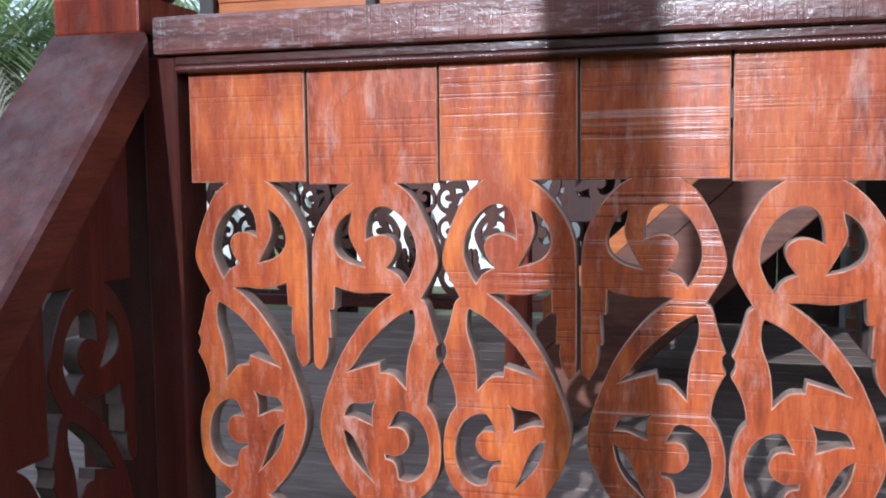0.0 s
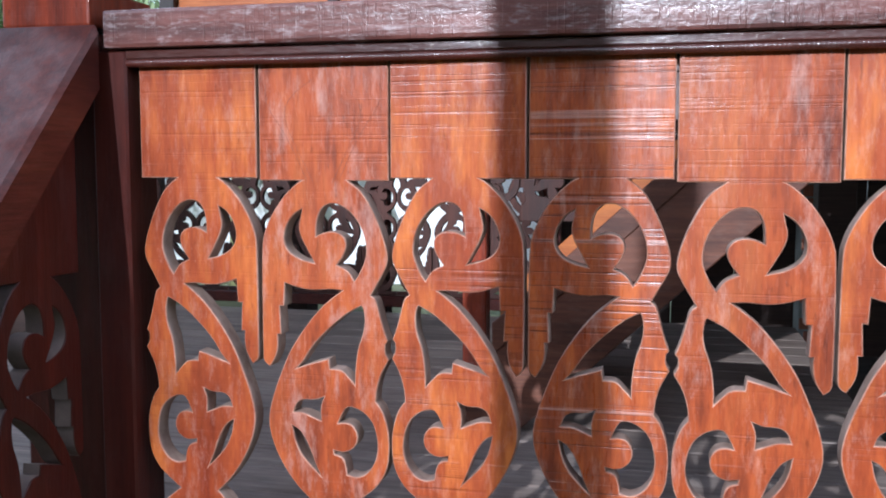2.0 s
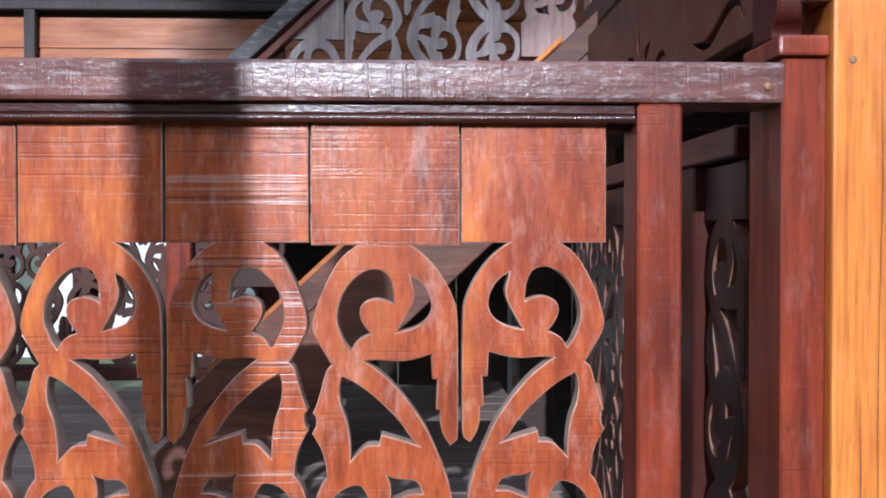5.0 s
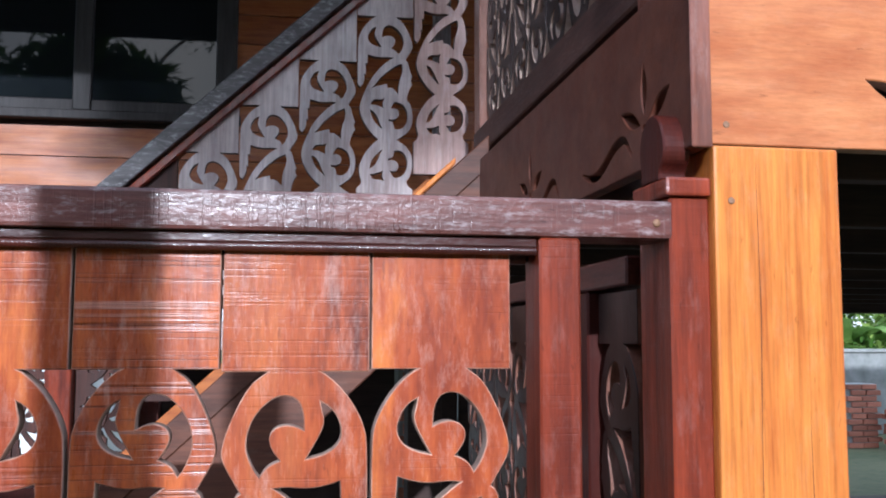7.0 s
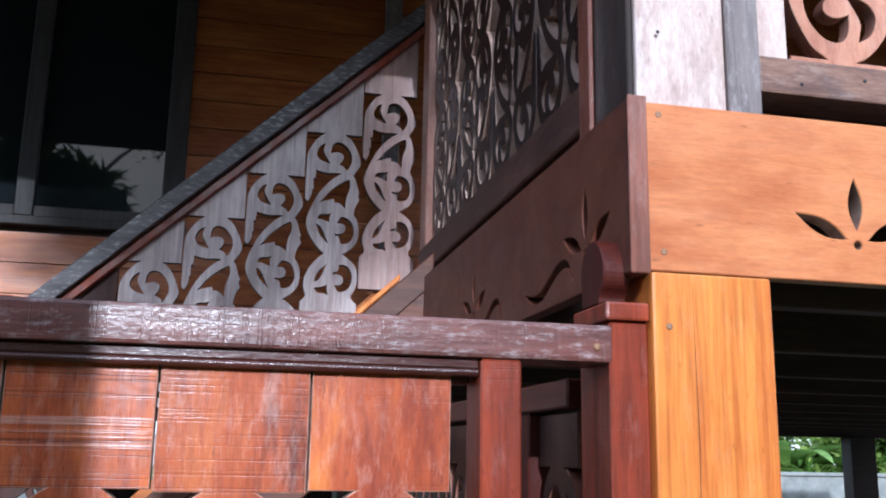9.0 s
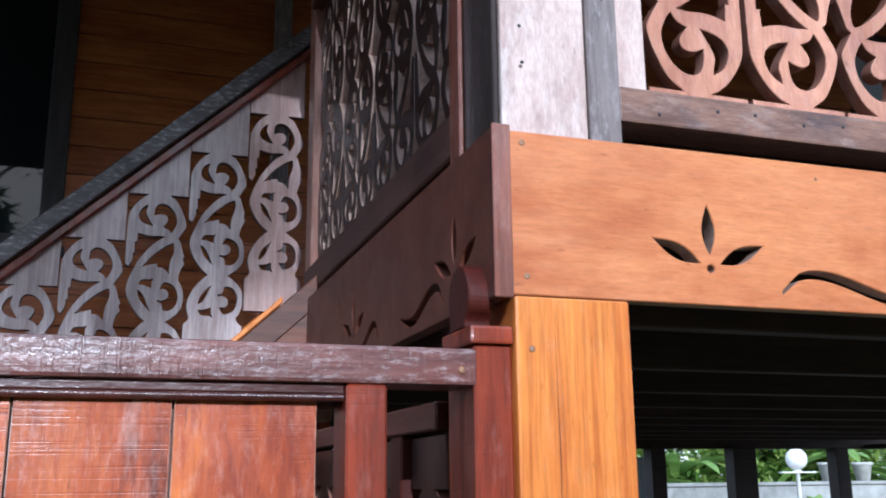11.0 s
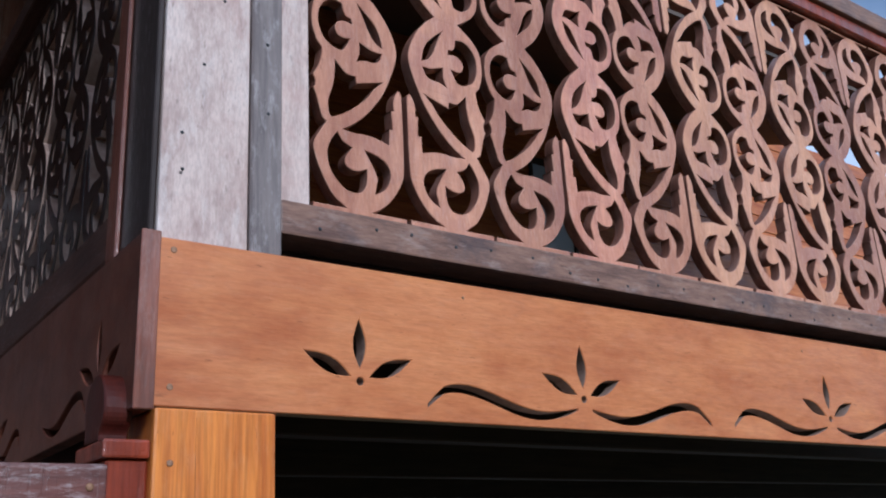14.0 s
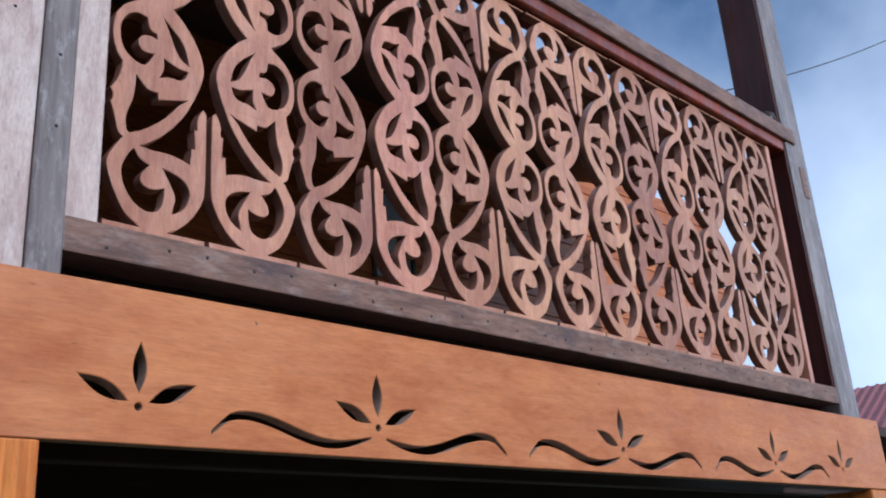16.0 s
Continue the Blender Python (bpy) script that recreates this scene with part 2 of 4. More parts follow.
M_rail = wood("worn_red_brown_rail", (0.20, 0.072, 0.056), (0.055, 0.018, 0.015), 'x', rough=0.42, coat=1.0, coat_rough=0.22, bump=0.8, grime=0.6, grime_col=(0.05, 0.03, 0.03), pale=0.65, pale_col=(0.46, 0.38, 0.37), pale_scale=85.0, vary=0.1, saw=0.2, saw_axis='x', fleck=0.5)
M_stile = wood("worn_red_stile", (0.27, 0.042, 0.014), (0.09, 0.014, 0.007), 'z', rough=0.5, coat=0.8, coat_rough=0.16, bump=0.6, grime=0.5, grime_col=(0.07, 0.02, 0.012), pale=0.16, fleck=0.4, pale_col=(0.36, 0.22, 0.19), pale_scale=50.0, vary=0.1, saw=0.15)
M_darkred = wood("dark_red_varnish", (0.095, 0.021, 0.014), (0.04, 0.009, 0.007), 'y', rough=0.45, coat=0.55, coat_rough=0.2, bump=0.5, grime=0.3, grime_col=(0.035, 0.012, 0.011), pale=0.08, pale_col=(0.2, 0.12, 0.11), pale_scale=90.0, vary=0.1, scale=1.8, streak=0.6, fleck=0.3)
M_darkredz = wood("dark_red_varnish_upright", (0.07, 0.012, 0.007), (0.028, 0.006, 0.0045), 'z', rough=0.5, coat=0.35, coat_rough=0.16, bump=0.5, grime=0.3, pale=0.06, pale_col=(0.25, 0.16, 0.15), vary=0.2, fleck=0.3)
M_orange = wood("orange_varnished_post", (0.68, 0.235, 0.042), (0.43, 0.115, 0.021), 'z', rough=0.42, bump=0.45, coat=0.35, coat_rough=0.3, grime=0.25, grime_col=(0.34, 0.10, 0.03), pale=0.12, pale_col=(0.6, 0.42, 0.25), pale_scale=60.0, vary=0.1, fleck=0.4, streak=0.6, scale=1.3, stretch=0.04)
M_fascia = wood("brown_varnished_fascia", (0.58, 0.222, 0.082), (0.40, 0.122, 0.041), 'x', rough=0.48, coat=0.35, coat_rough=0.36, grime=0.55, grime_col=(0.34, 0.085, 0.026), pale=0.08, pale_col=(0.6, 0.42, 0.3), pale_scale=60.0, vary=0.05, fleck=0.45, scale=1.3, streak=0.3, blotch=0.65, stretch=0.16, bump=0.4)
# darker copy of the front fascia: this side's shade is in the colour
M_sidefascia = wood("shade_dark_side_fascia", (0.125, 0.041, 0.023), (0.07, 0.022, 0.014), 'y', rough=0.4, coat=0.3, coat_rough=0.35, grime=0.3, vary=0.05, scale=0.7)
M_upost = wood("greyed_pinkish_post", (0.64, 0.51, 0.45), (0.38, 0.27, 0.235), 'z', rough=0.65, scale=1.6, stretch=0.3, blotch=0.65, fleck=0.35, grime=0.6, grime_col=(0.42, 0.24, 0.2), pale=0.55, pale_col=(0.72, 0.66, 0.62), vary=0.05)
M_strip = wood("grey_painted_strip", (0.25, 0.205, 0.19), (0.11, 0.088, 0.085), 'z', rough=0.45, coat=0.6, coat_rough=0.2, bump=0.6, grime=0.4, pale=0.5, pale_col=(0.5, 0.46, 0.45), pale_scale=50.0, vary=0.05, fleck=0.4)
M_plank = wood("weathered_brown_plank", (0.26, 0.145, 0.10), (0.10, 0.05, 0.037), 'x', rough=0.5, grime=0.65, grime_col=(0.026, 0.032, 0.046), pale=0.4, pale_col=(0.42, 0.34, 0.31), pale_scale=45.0, vary=0.05, fleck=0.5, bump=0.5, scale=2.4, stretch=0.12)
M_lattice = wood("faded_pink_fretwork", (0.55, 0.275, 0.165), (0.33, 0.14, 0.083), 'z', rough=0.5, coat=0.5, coat_rough=0.26, grime=0.75, grime_col=(0.25, 0.10, 0.09), pale=0.2, pale_col=(0.62, 0.46, 0.40), pale_scale=45.0, vary=0.35, fleck=0.4, bump=0.4, stretch=0.2, saw=0.2, streak=0.25, blotch=0.6, hue=0.014)
# pale grey base carries the skylight and sheen on red-brown boards
M_greyboard = wood("sky_grey_fretwork", (0.68, 0.56, 0.535), (0.38, 0.28, 0.26), 'z', rough=0.4, coat=1.0, coat_rough=0.22, grime=0.4, grime_col=(0.2, 0.13, 0.12), pale=0.3, pale_col=(0.62, 0.6, 0.62), pale_scale=40.0, vary=0.2)
# pinker copy for the board with a patch of sun on it
M_pinkboard = wood("sunlit_pink_fretwork", (0.60, 0.40, 0.35), (0.33, 0.19, 0.16), 'z', rough=0.4, coat=1.0, coat_rough=0.22, grime=0.5, grime_col=(0.2, 0.11, 0.10), pale=0.3, pale_col=(0.58, 0.52, 0.52), pale_scale=40.0, vary=0.0)
M_dark = wood("near_black_old_wood", (0.05, 0.033, 0.028), (0.022, 0.015, 0.013), 'z', rough=0.5, coat=0.25, grime=0.3, pale=0.1, pale_col=(0.2, 0.16, 0.15), vary=0.2)
M_darkx = wood("near_black_timber", (0.058, 0.032, 0.024), (0.022, 0.012, 0.010), 'x', rough=0.6, grime=0.3, vary=0.2)
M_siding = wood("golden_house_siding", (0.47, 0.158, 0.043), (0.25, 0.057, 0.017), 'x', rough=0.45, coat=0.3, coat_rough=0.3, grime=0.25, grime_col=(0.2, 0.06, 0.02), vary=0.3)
M_deck = wood("grey_weathered_deck", (0.31, 0.245, 0.205), (0.15, 0.11, 0.09), 'x', rough=0.6, coat=0.05, grime=0.5, grime_col=(0.08, 0.06, 0.055), pale=0.2, pale_col=(0.4, 0.36, 0.34), vary=0.35)
# brown kept low: the shadow over the stair is in this colour
M_stair = wood("shadowed_brown_stair_wood", (0.15, 0.055, 0.030), (0.05, 0.018, 0.011), 'x', rough=0.5, grime=0.4, pale=0.12, pale_col=(0.3, 0.22, 0.18), pale_scale=60.0, vary=0.15)
M_concrete = plain("mossy_concrete", (0.12, 0.125, 0.115), (0.42, 0.42, 0.40), 4, 0.9, bump=0.4, dist=0.01)
M_brick = plain("red_brick", (0.32, 0.10, 0.06), (0.45, 0.19, 0.12), 30, 0.9, bump=0.4, random=0.5)
M_grass = plain("grass_ground", (0.05, 0.075, 0.025), (0.16, 0.15, 0.07), 8, 0.95, bump=0.6, dist=0.02)
M_metal = plain("rusty_nail_steel", (0.16, 0.075, 0.04), (0.34, 0.19, 0.10), 200, 0.6, 0.3)
M_nail = plain("bright_nail_steel", (0.35, 0.34, 0.33), (0.6, 0.59, 0.57), 90, 0.35, 0.8)
M_pencil = plain("faint_pencil", (0.09, 0.03, 0.018), (0.26, 0.06, 0.02), 60, 0.6)
M_crack = plain("dark_crack_dirt", (0.07, 0.022, 0.010), (0.20, 0.06, 0.02), 50, 0.9)
M_black = plain("black_rubber", (0.012, 0.012, 0.014), (0.025, 0.025, 0.028), 40, 0.6)
M_frame = wood("grey_window_frame", (0.055, 0.046, 0.044), (0.026, 0.022, 0.021), 'z', rough=0.6, grime=0.2, vary=0.1)
M_white = plain("white_paint", (0.72, 0.72, 0.70), (0.82, 0.82, 0.80), 15, 0.6, random=0.1)
M_pot = plain("weathered_whitewashed_clay", (0.30, 0.29, 0.27), (0.68, 0.67, 0.64), 9, 0.85, bump=0.3, random=0.3)
M_bluegrey = plain("blue_grey_paint", (0.36, 0.42, 0.5), (0.45, 0.52, 0.6), 10, 0.6)
M_rooftile = plain("maroon_roof_tile", (0.16, 0.05, 0.06), (0.27, 0.10, 0.10), 14, 0.6, random=0.3)
M_roof = plain("dark_roof_board", (0.05, 0.04, 0.035), (0.10, 0.07, 0.05), 12, 0.8)
M_banana = leaf_mat("banana_leaf", (0.15, 0.29, 0.05), (0.40, 0.56, 0.16))
M_palm = leaf_mat("palm_leaf", (0.13, 0.20, 0.07), (0.40, 0.47, 0.24))
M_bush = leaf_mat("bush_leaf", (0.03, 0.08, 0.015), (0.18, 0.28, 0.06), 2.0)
# lighter copy of bush_leaf for the garden, sunlight in its green
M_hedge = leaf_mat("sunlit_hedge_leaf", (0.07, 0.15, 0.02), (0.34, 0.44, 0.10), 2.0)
M_stem = plain("banana_stem", (0.16, 0.18, 0.07), (0.28, 0.26, 0.12), 12, 0.7)
M_trunk = plain("palm_trunk_bark", (0.14, 0.12, 0.10), (0.28, 0.25, 0.21), 12, 0.9, bump=0.5)
m, n, l, p = nodes_of("window_glass")
p.inputs["Base Color"].default_value = (0.01, 0.012, 0.014, 1)
p.inputs["Roughness"].default_value, p.inputs["IOR"].default_value = 0.02, 1.32
M_glass = m
m, n, l, p = nodes_of("opal_globe")
p.inputs["Base Color"].default_value = (0.85, 0.85, 0.83, 1)
p.inputs["Roughness"].default_value = 0.25
M_globe = m
M_edge = plain("dusty_sawn_edge", (0.18, 0.095, 0.068), (0.46, 0.34, 0.27), 60, 0.8, bump=0.3, dist=0.002)
M_edge_dark = plain("dark_sawn_edge", (0.05, 0.03, 0.025), (0.13, 0.085, 0.065), 60, 0.75, bump=0.3, dist=0.002)
M_earth = plain("dark_under_house_earth", (0.035, 0.026, 0.02), (0.11, 0.085, 0.065), 9, 0.95, bump=0.5, dist=0.01)
# side fretwork: shade is put into the near-black red
M_sidefret = wood("shade_dark_side_fretwork", (0.036, 0.016, 0.012), (0.013, 0.007, 0.006), 'z', rough=0.4, coat=0.5, coat_rough=0.22, grime=0.3, vary=0.3)


# ---- building helpers ----
def mesh_from(bm, name, mat):
    me = bpy.data.meshes.new(name)
    bm.to_mesh(me)
    bm.free()
    me.materials.append(mat)
    return me


def part(name, data, mat=None, parent=None, label="", m=None):
    """Links a bmesh or a mesh as one object under a thing or a part."""
    if isinstance(data, bmesh.types.BMesh):
        data = mesh_from(data, name, mat)
    ob = new(name, data)
    ob.parent = parent
    if m is not None:
        ob.matrix_basis = m
    if label:
        tagged(ob, label)
    return ob


def thing(name, label, category, at=(0, 0, 0), group="", kind=""):
    return tagged(place(new(name), Matrix.Translation(at)), label, category, group, kind)


def place(ob, m):
    ob.matrix_basis = m
    return ob


def box(x0, x1, y0, y1, z0, z1, bevel=0.003, bm=None, seg=1):
    """A beam between the six planes, edges eased."""
    b = bmesh.new()
    bmesh.ops.create_cube(b, size=1.0)
    bmesh.ops.scale(b, vec=(x1 - x0, y1 - y0, z1 - z0), verts=b.verts)
    if bevel:
        bmesh.ops.bevel(b, geom=b.edges[:], offset=bevel, segments=seg, profile=0.6, affect='EDGES')
    bmesh.ops.translate(b, vec=((x0 + x1) / 2, (y0 + y1) / 2, (z0 + z1) / 2), verts=b.verts)
    if bm is None:
        return b
    tmp = bpy.data.meshes.new("tmp")
    b.to_mesh(tmp)
    b.free()
    bm.from_mesh(tmp)
    bpy.data.meshes.remove(tmp)
    return bm


def prism(points, depth, axis='y', bevel=0.002):
    """A flat outline, extruded by depth along an axis (outline in the other two axes)."""
    b = bmesh.new()
    def at(p, d):
        return {'y': (p[0], d, p[1]), 'x': (d, p[0], p[1]), 'z': (p[0], p[1], d)}[axis]
    lo = [b.verts.new(at(p, 0)) for p in points]
    hi = [b.verts.new(at(p, depth)) for p in points]
    b.faces.new(lo)
    b.faces.new(hi[::-1])
    k = len(points)
    for i in range(k):
        b.faces.new((lo[i], hi[i], hi[(i + 1) % k], lo[(i + 1) % k]))
    bmesh.ops.recalc_face_normals(b, faces=b.faces[:])
    if bevel:
        bmesh.ops.bevel(b, geom=[e for e in b.edges if e.calc_face_angle(0) > 0.6], offset=bevel, segments=1, affect='EDGES')
    return b


def lathe(profile, steps=20):
    b = bmesh.new()
    rings = []
    for r, z in profile:
        rings.append([b.verts.new((r * math.cos(2 * math.pi * i / steps), r * math.sin(2 * math.pi * i / steps), z)) for i in range(steps)])
    for q, s in zip(rings, rings[1:]):
        for i in range(steps):
            b.faces.new((q[i], q[(i + 1) % steps], s[(i + 1) % steps], s[i]))
    b.faces.new(rings[0][::-1])
    b.faces.new(rings[-1])
    for f in b.faces:
        f.smooth = True
    return b


def chaikin(pts, times=2):
    for _ in range(times):
        out = []
        for i, p in enumerate(pts):
            q = pts[(i + 1) % len(pts)]
            if p == q:
                out += [p, p]
                continue
            out.append((p[0] * 0.75 + q[0] * 0.25, p[1] * 0.75 + q[1] * 0.25))
            out.append((p[0] * 0.25 + q[0] * 0.75, p[1] * 0.25 + q[1] * 0.75))
        pts = out
    return pts


def cut_board(name, loops, thick, mat, bevel=0.0012, edge=None, rim=None, thin=0.0):
    """A board sawn to outlines with holes: the first loop is the outside (x, z); front face at y = 0."""
    cu = bpy.data.curves.new(name, 'CURVE')
    cu.dimensions, cu.fill_mode, cu.extrude, cu.bevel_depth, cu.bevel_resolution = '2D', 'BOTH', thick / 2 - bevel, bevel, 0
    cu.offset = -bevel - thin
    for pts in loops:
        s = cu.splines.new('POLY')
        s.points.add(len(pts) - 1)
        for q, (x, z) in zip(s.points, pts):
            q.co = (x, z, 0, 1)
        s.use_cyclic_u = True
    ob = bpy.data.objects.new(name, cu)
    me = bpy.data.meshes.new_from_object(ob)
    bpy.data.objects.remove(ob)
    bpy.data.curves.remove(cu)
    me.transform(Matrix.Translation((0, thick / 2, 0)) @ Matrix.Rotation(radians(90), 4, 'X'))
    b = bmesh.new()
    b.from_mesh(me)
    bmesh.ops.remove_doubles(b, verts=b.verts, dist=2e-5)
    b.to_mesh(me)
    b.free()
    me.materials.clear()
    me.materials.append(mat)
    me.materials.append(edge or M_edge)
    me.materials.append(rim or mat)
    for poly in me.polygons:
        poly.material_index = 1 if abs(poly.normal.y) < 0.35 else 2 if -0.95 < poly.normal.y < -0.35 else 0
        poly.use_smooth = True
    me.set_sharp_from_angle(angle=radians(32))
    me.name = name
    return me


# ---- the fretwork pattern: curl, leafy S and lotus ring, in board widths, downwards ----
RIGHT_EDGE = [(.69, 0), (.69, 0), (.80, .08), (.88, .22), (.95, .38), (.995, .54), (.985, .62), (.93, .72), (.86, .84), (.86, .84), (.90, .87), (.925, .97),
              (.96, 1.10), (.99, 1.175), (.99, 1.175), (.97, 1.2), (.97, 1.2), (.965, 1.26), (.995, 1.315), (.995, 1.315), (.93, 1.43), (.90, 1.55),
              (.895, 1.63), (.895, 1.63), (.95, 1.70), (.995, 1.85), (1.0, 2.0), (.98, 2.15), (.90, 2.28), (.80, 2.36), (.72, 2.42), (.72, 2.42)]
LEFT_EDGE = [(.38, 2.42), (.38, 2.42), (.25, 2.30), (.13, 2.12), (.06, 1.95), (.04, 1.82), (.06, 1.7), (.10, 1.57), (.16, 1.42), (.22, 1.28), (.33, 1.11),
             (.46, .95), (.58, .85), (.64, .81), (.64, .81), (.55, .80), (.42, .815), (.30, .80), (.19, .765), (.19, .765), (.18, .94), (.18, .94),
             (.145, .94), (.145, .94), (.155, 1.155), (.155, 1.155), (.125, 1.155), (.125, 1.155), (.13, 1.24), (.11, 1.33), (.06, 1.405), (.06, 1.405), (.01, 1.37), (.005, 1.3),
             (.005, .5), (.03, .38), (.09, .25), (.18, .12), (.29, .02), (.33, 0), (.33, 0)]
HOLES = [
    [(.33, .21), (.33, .21), (.26, .25), (.20, .34), (.18, .445), (.22, .53), (.31, .585), (.425, .61), (.425, .61), (.38, .53), (.32, .42), (.30, .34), (.32, .27)],
    [(.44, .41), (.44, .41), (.445, .29), (.48, .20), (.55, .165), (.63, .175), (.71, .23), (.78, .32), (.82, .42), (.83, .53), (.81, .60), (.77, .69), (.735, .735),
     (.735, .735), (.69, .66), (.60, .62), (.60, .62), (.66, .54), (.68, .46), (.65, .40), (.58, .37), (.50, .38)],
    [(.785, .92), (.785, .92), (.67, .98), (.54, 1.09), (.41, 1.22), (.33, 1.35), (.275, 1.405), (.275, 1.405), (.41, 1.36), (.53, 1.325), (.53, 1.325), (.54, 1.40), (.54, 1.40),
     (.63, 1.40), (.69, 1.46), (.735, 1.51), (.735, 1.51), (.735, 1.41), (.755, 1.24), (.80, 1.13), (.815, 1.02), (.80, .93)],
    [(.245, 1.745), (.245, 1.745), (.27, 1.67), (.33, 1.64), (.42, 1.645), (.49, 1.615), (.49, 1.615), (.46, 1.69), (.465, 1.80), (.465, 1.80), (.40, 1.775), (.33, 1.745)],
    [(.235, 1.85), (.235, 1.85), (.255, 1.96), (.30, 2.06), (.37, 2.14), (.455, 2.22), (.455, 2.22), (.41, 2.12), (.38, 2.03), (.33, 1.93), (.285, 1.875)],
    [(.60, 1.81), (.60, 1.81), (.64, 1.72), (.68, 1.675), (.78, 1.70), (.87, 1.78), (.91, 1.93), (.90, 2.06), (.84, 2.17), (.75, 2.22), (.67, 2.2), (.67, 2.2), (.655, 2.1),
     (.62, 2.06), (.57, 2.05), (.57, 2.05), (.565, 2.02), (.565, 2.02), (.65, 2.035), (.73, 1.99), (.76, 1.91), (.73, 1.83), (.67, 1.80)],
]
HALF = 2.42


def fret_loops(kind, w, s, flip, top, sole=0.7):
    """Outlines for one board. kind: 'full' (pattern and its mirror), 'ring' (half, one more ring, solid foot). top: height of the plain head in widths,
    a number, or a pair for a head sawn on the slant."""
    tl, tr = top if isinstance(top, tuple) else (top, top)
    if flip:
        tl, tr = tr, tl
    down = lambda p: (p[0], 2 * HALF - p[1])
    head = [(0, 0), (0, 0), (0, -tl), (0, -tl), (1, -tr), (1, -tr), (1, 0), (1, 0)]
    if kind == 'full':
        lower_r = [down(p) for p in RIGHT_EDGE[::-1]]
        lower_l = [down(p) for p in LEFT_EDGE[::-1]]
        outer = head + RIGHT_EDGE + lower_r + [(1, 2 * HALF)] * 2 + [(1, 2 * HALF + .12)] * 2 + [(0, 2 * HALF + .12)] * 2 + [(0, 2 * HALF)] * 2 + lower_l + LEFT_EDGE
        holes = HOLES + [[down(p) for p in h] for h in HOLES]
    else:
        cut = 3.3
        lr = [down(p) for p in RIGHT_EDGE[::-1] if p[1] > 1.5]
        ll = [down(p) for p in LEFT_EDGE[::-1] if p[1] > 1.5]
        outer = head + RIGHT_EDGE + lr + [(1, cut + .08)] * 2 + [(1, cut + sole)] * 2 + [(0, cut + sole)] * 2 + [(0, cut + .08)] * 2 + ll + LEFT_EDGE
        holes = HOLES + [[down(p) for p in h] for h in HOLES[3:]]
    def fit_to(pts):
        return [(((1 - u) if flip else u) * w - w / 2, -v * s) for u, v in chaikin(pts)]
    return [fit_to(outer)] + [fit_to(h) for h in holes]


# ================= lower landing: front railing =================
BOARD_Y, RAIL_Y = 1.170, 1.146
SEAMS = [-0.719, -0.560, -0.393, -0.229, -0.064, 0.108, 0.278]
HEAD_Z = 1.391
railing = thing("landing_railing", "red varnished timber railing with six sawn fretwork boards", "railing", (0, 1.18, 0))
base = Matrix.Translation((0, -1.18, 0))
fret = {f: cut_board("fret_board", fret_loops('full', 0.164, 0.164, f, 0.97), 0.026, M_board, rim=M_rim) for f in (False, True)}
fret_saw = cut_board("fret_board_sawn", fret_loops('full', 0.164, 0.164, True, 0.97), 0.026, M_board_saw, rim=M_rim)
fret_rough = cut_board("fret_board_rough", fret_loops('full', 0.164, 0.164, False, 0.97), 0.026, M_board_rough, rim=M_rim)
fret_brown = {f: cut_board("fret_board_brown", fret_loops('full', 0.164, 0.164, f, 0.97), 0.026, M_board_brown, rim=M_rim) for f in (False, True)}
KINDS = [(fret[True], ""), (fret_brown[False], "browner red board with a pencilled ornament"), (fret_saw, "orange-red board with a few saw lines"),
         (fret_rough, "rough-sawn board with dark saw lines"), (fret_brown[True], "browner red board with a pale wash"), (fret[False], "")]
for i, (me, said) in enumerate(KINDS):
    w = SEAMS[i + 1] - SEAMS[i]
    part("fret_board", me, parent=railing, label=said,
         m=base @ Matrix.Translation(((SEAMS[i] + SEAMS[i + 1]) / 2, BOARD_Y + (0.002 if i % 2 else 0), HEAD_Z - 0.003 * (i % 3 == 1))) @ Matrix.Diagonal(((w - 0.003) / 0.164, 1, 1, 1)))
sketch = []
for sg in (-1, 1):
    sketch.append([(sg * 0.012, -0.005), (sg * 0.03, 0.03), (sg * 0.052, 0.075), (sg * 0.04, 0.10), (sg * 0.012, 0.118)])
    sketch.append([(sg * 0.02, -0.004), (sg * 0.045, 0.05), (sg * 0.074, 0.09), (sg * 0.072, 0.112)])
for k, line in enumerate(sketch):
    sb_ = bmesh.new()
    pts = line
    for _ in range(3):
        pts = pts[:1] + [(p0[0] * (1 - s) + p1[0] * s, p0[1] * (1 - s) + p1[1] * s) for p0, p1 in zip(pts, pts[1:]) for s in (0.25, 0.75)] + pts[-1:]
    for (xa, za), (xb, zb) in zip(pts, pts[1:]):
        dx, dz = (zb - za), -(xb - xa)
        ln = math.hypot(dx, dz) or 1
        dx, dz = dx / ln * 0.00022, dz / ln * 0.00022
        sb_.faces.new([sb_.verts.new(c) for c in ((xa - dx, 0, za - dz), (xb - dx, 0, zb - dz), (xb + dx, 0, zb + dz), (xa + dx, 0, za + dz))])
    part("pencil_line", sb_, M_pencil, railing, "faint dark pencilled ornament line", base @ Matrix.Translation((-0.4765, BOARD_Y + 0.0012, HEAD_Z)))
part("top_rail", box(-0.752, 0.478, RAIL_Y, RAIL_Y + 0.085, 1.549, 1.596, 0.005, seg=2), M_rail, railing, "worn red-brown top rail", base)
part("ledge", box(-0.728, 0.307, RAIL_Y + 0.010, 1.169, 1.536, 1.548, 0.002), M_ledge, railing, "", base)
rope = bmesh.new()
rings = []
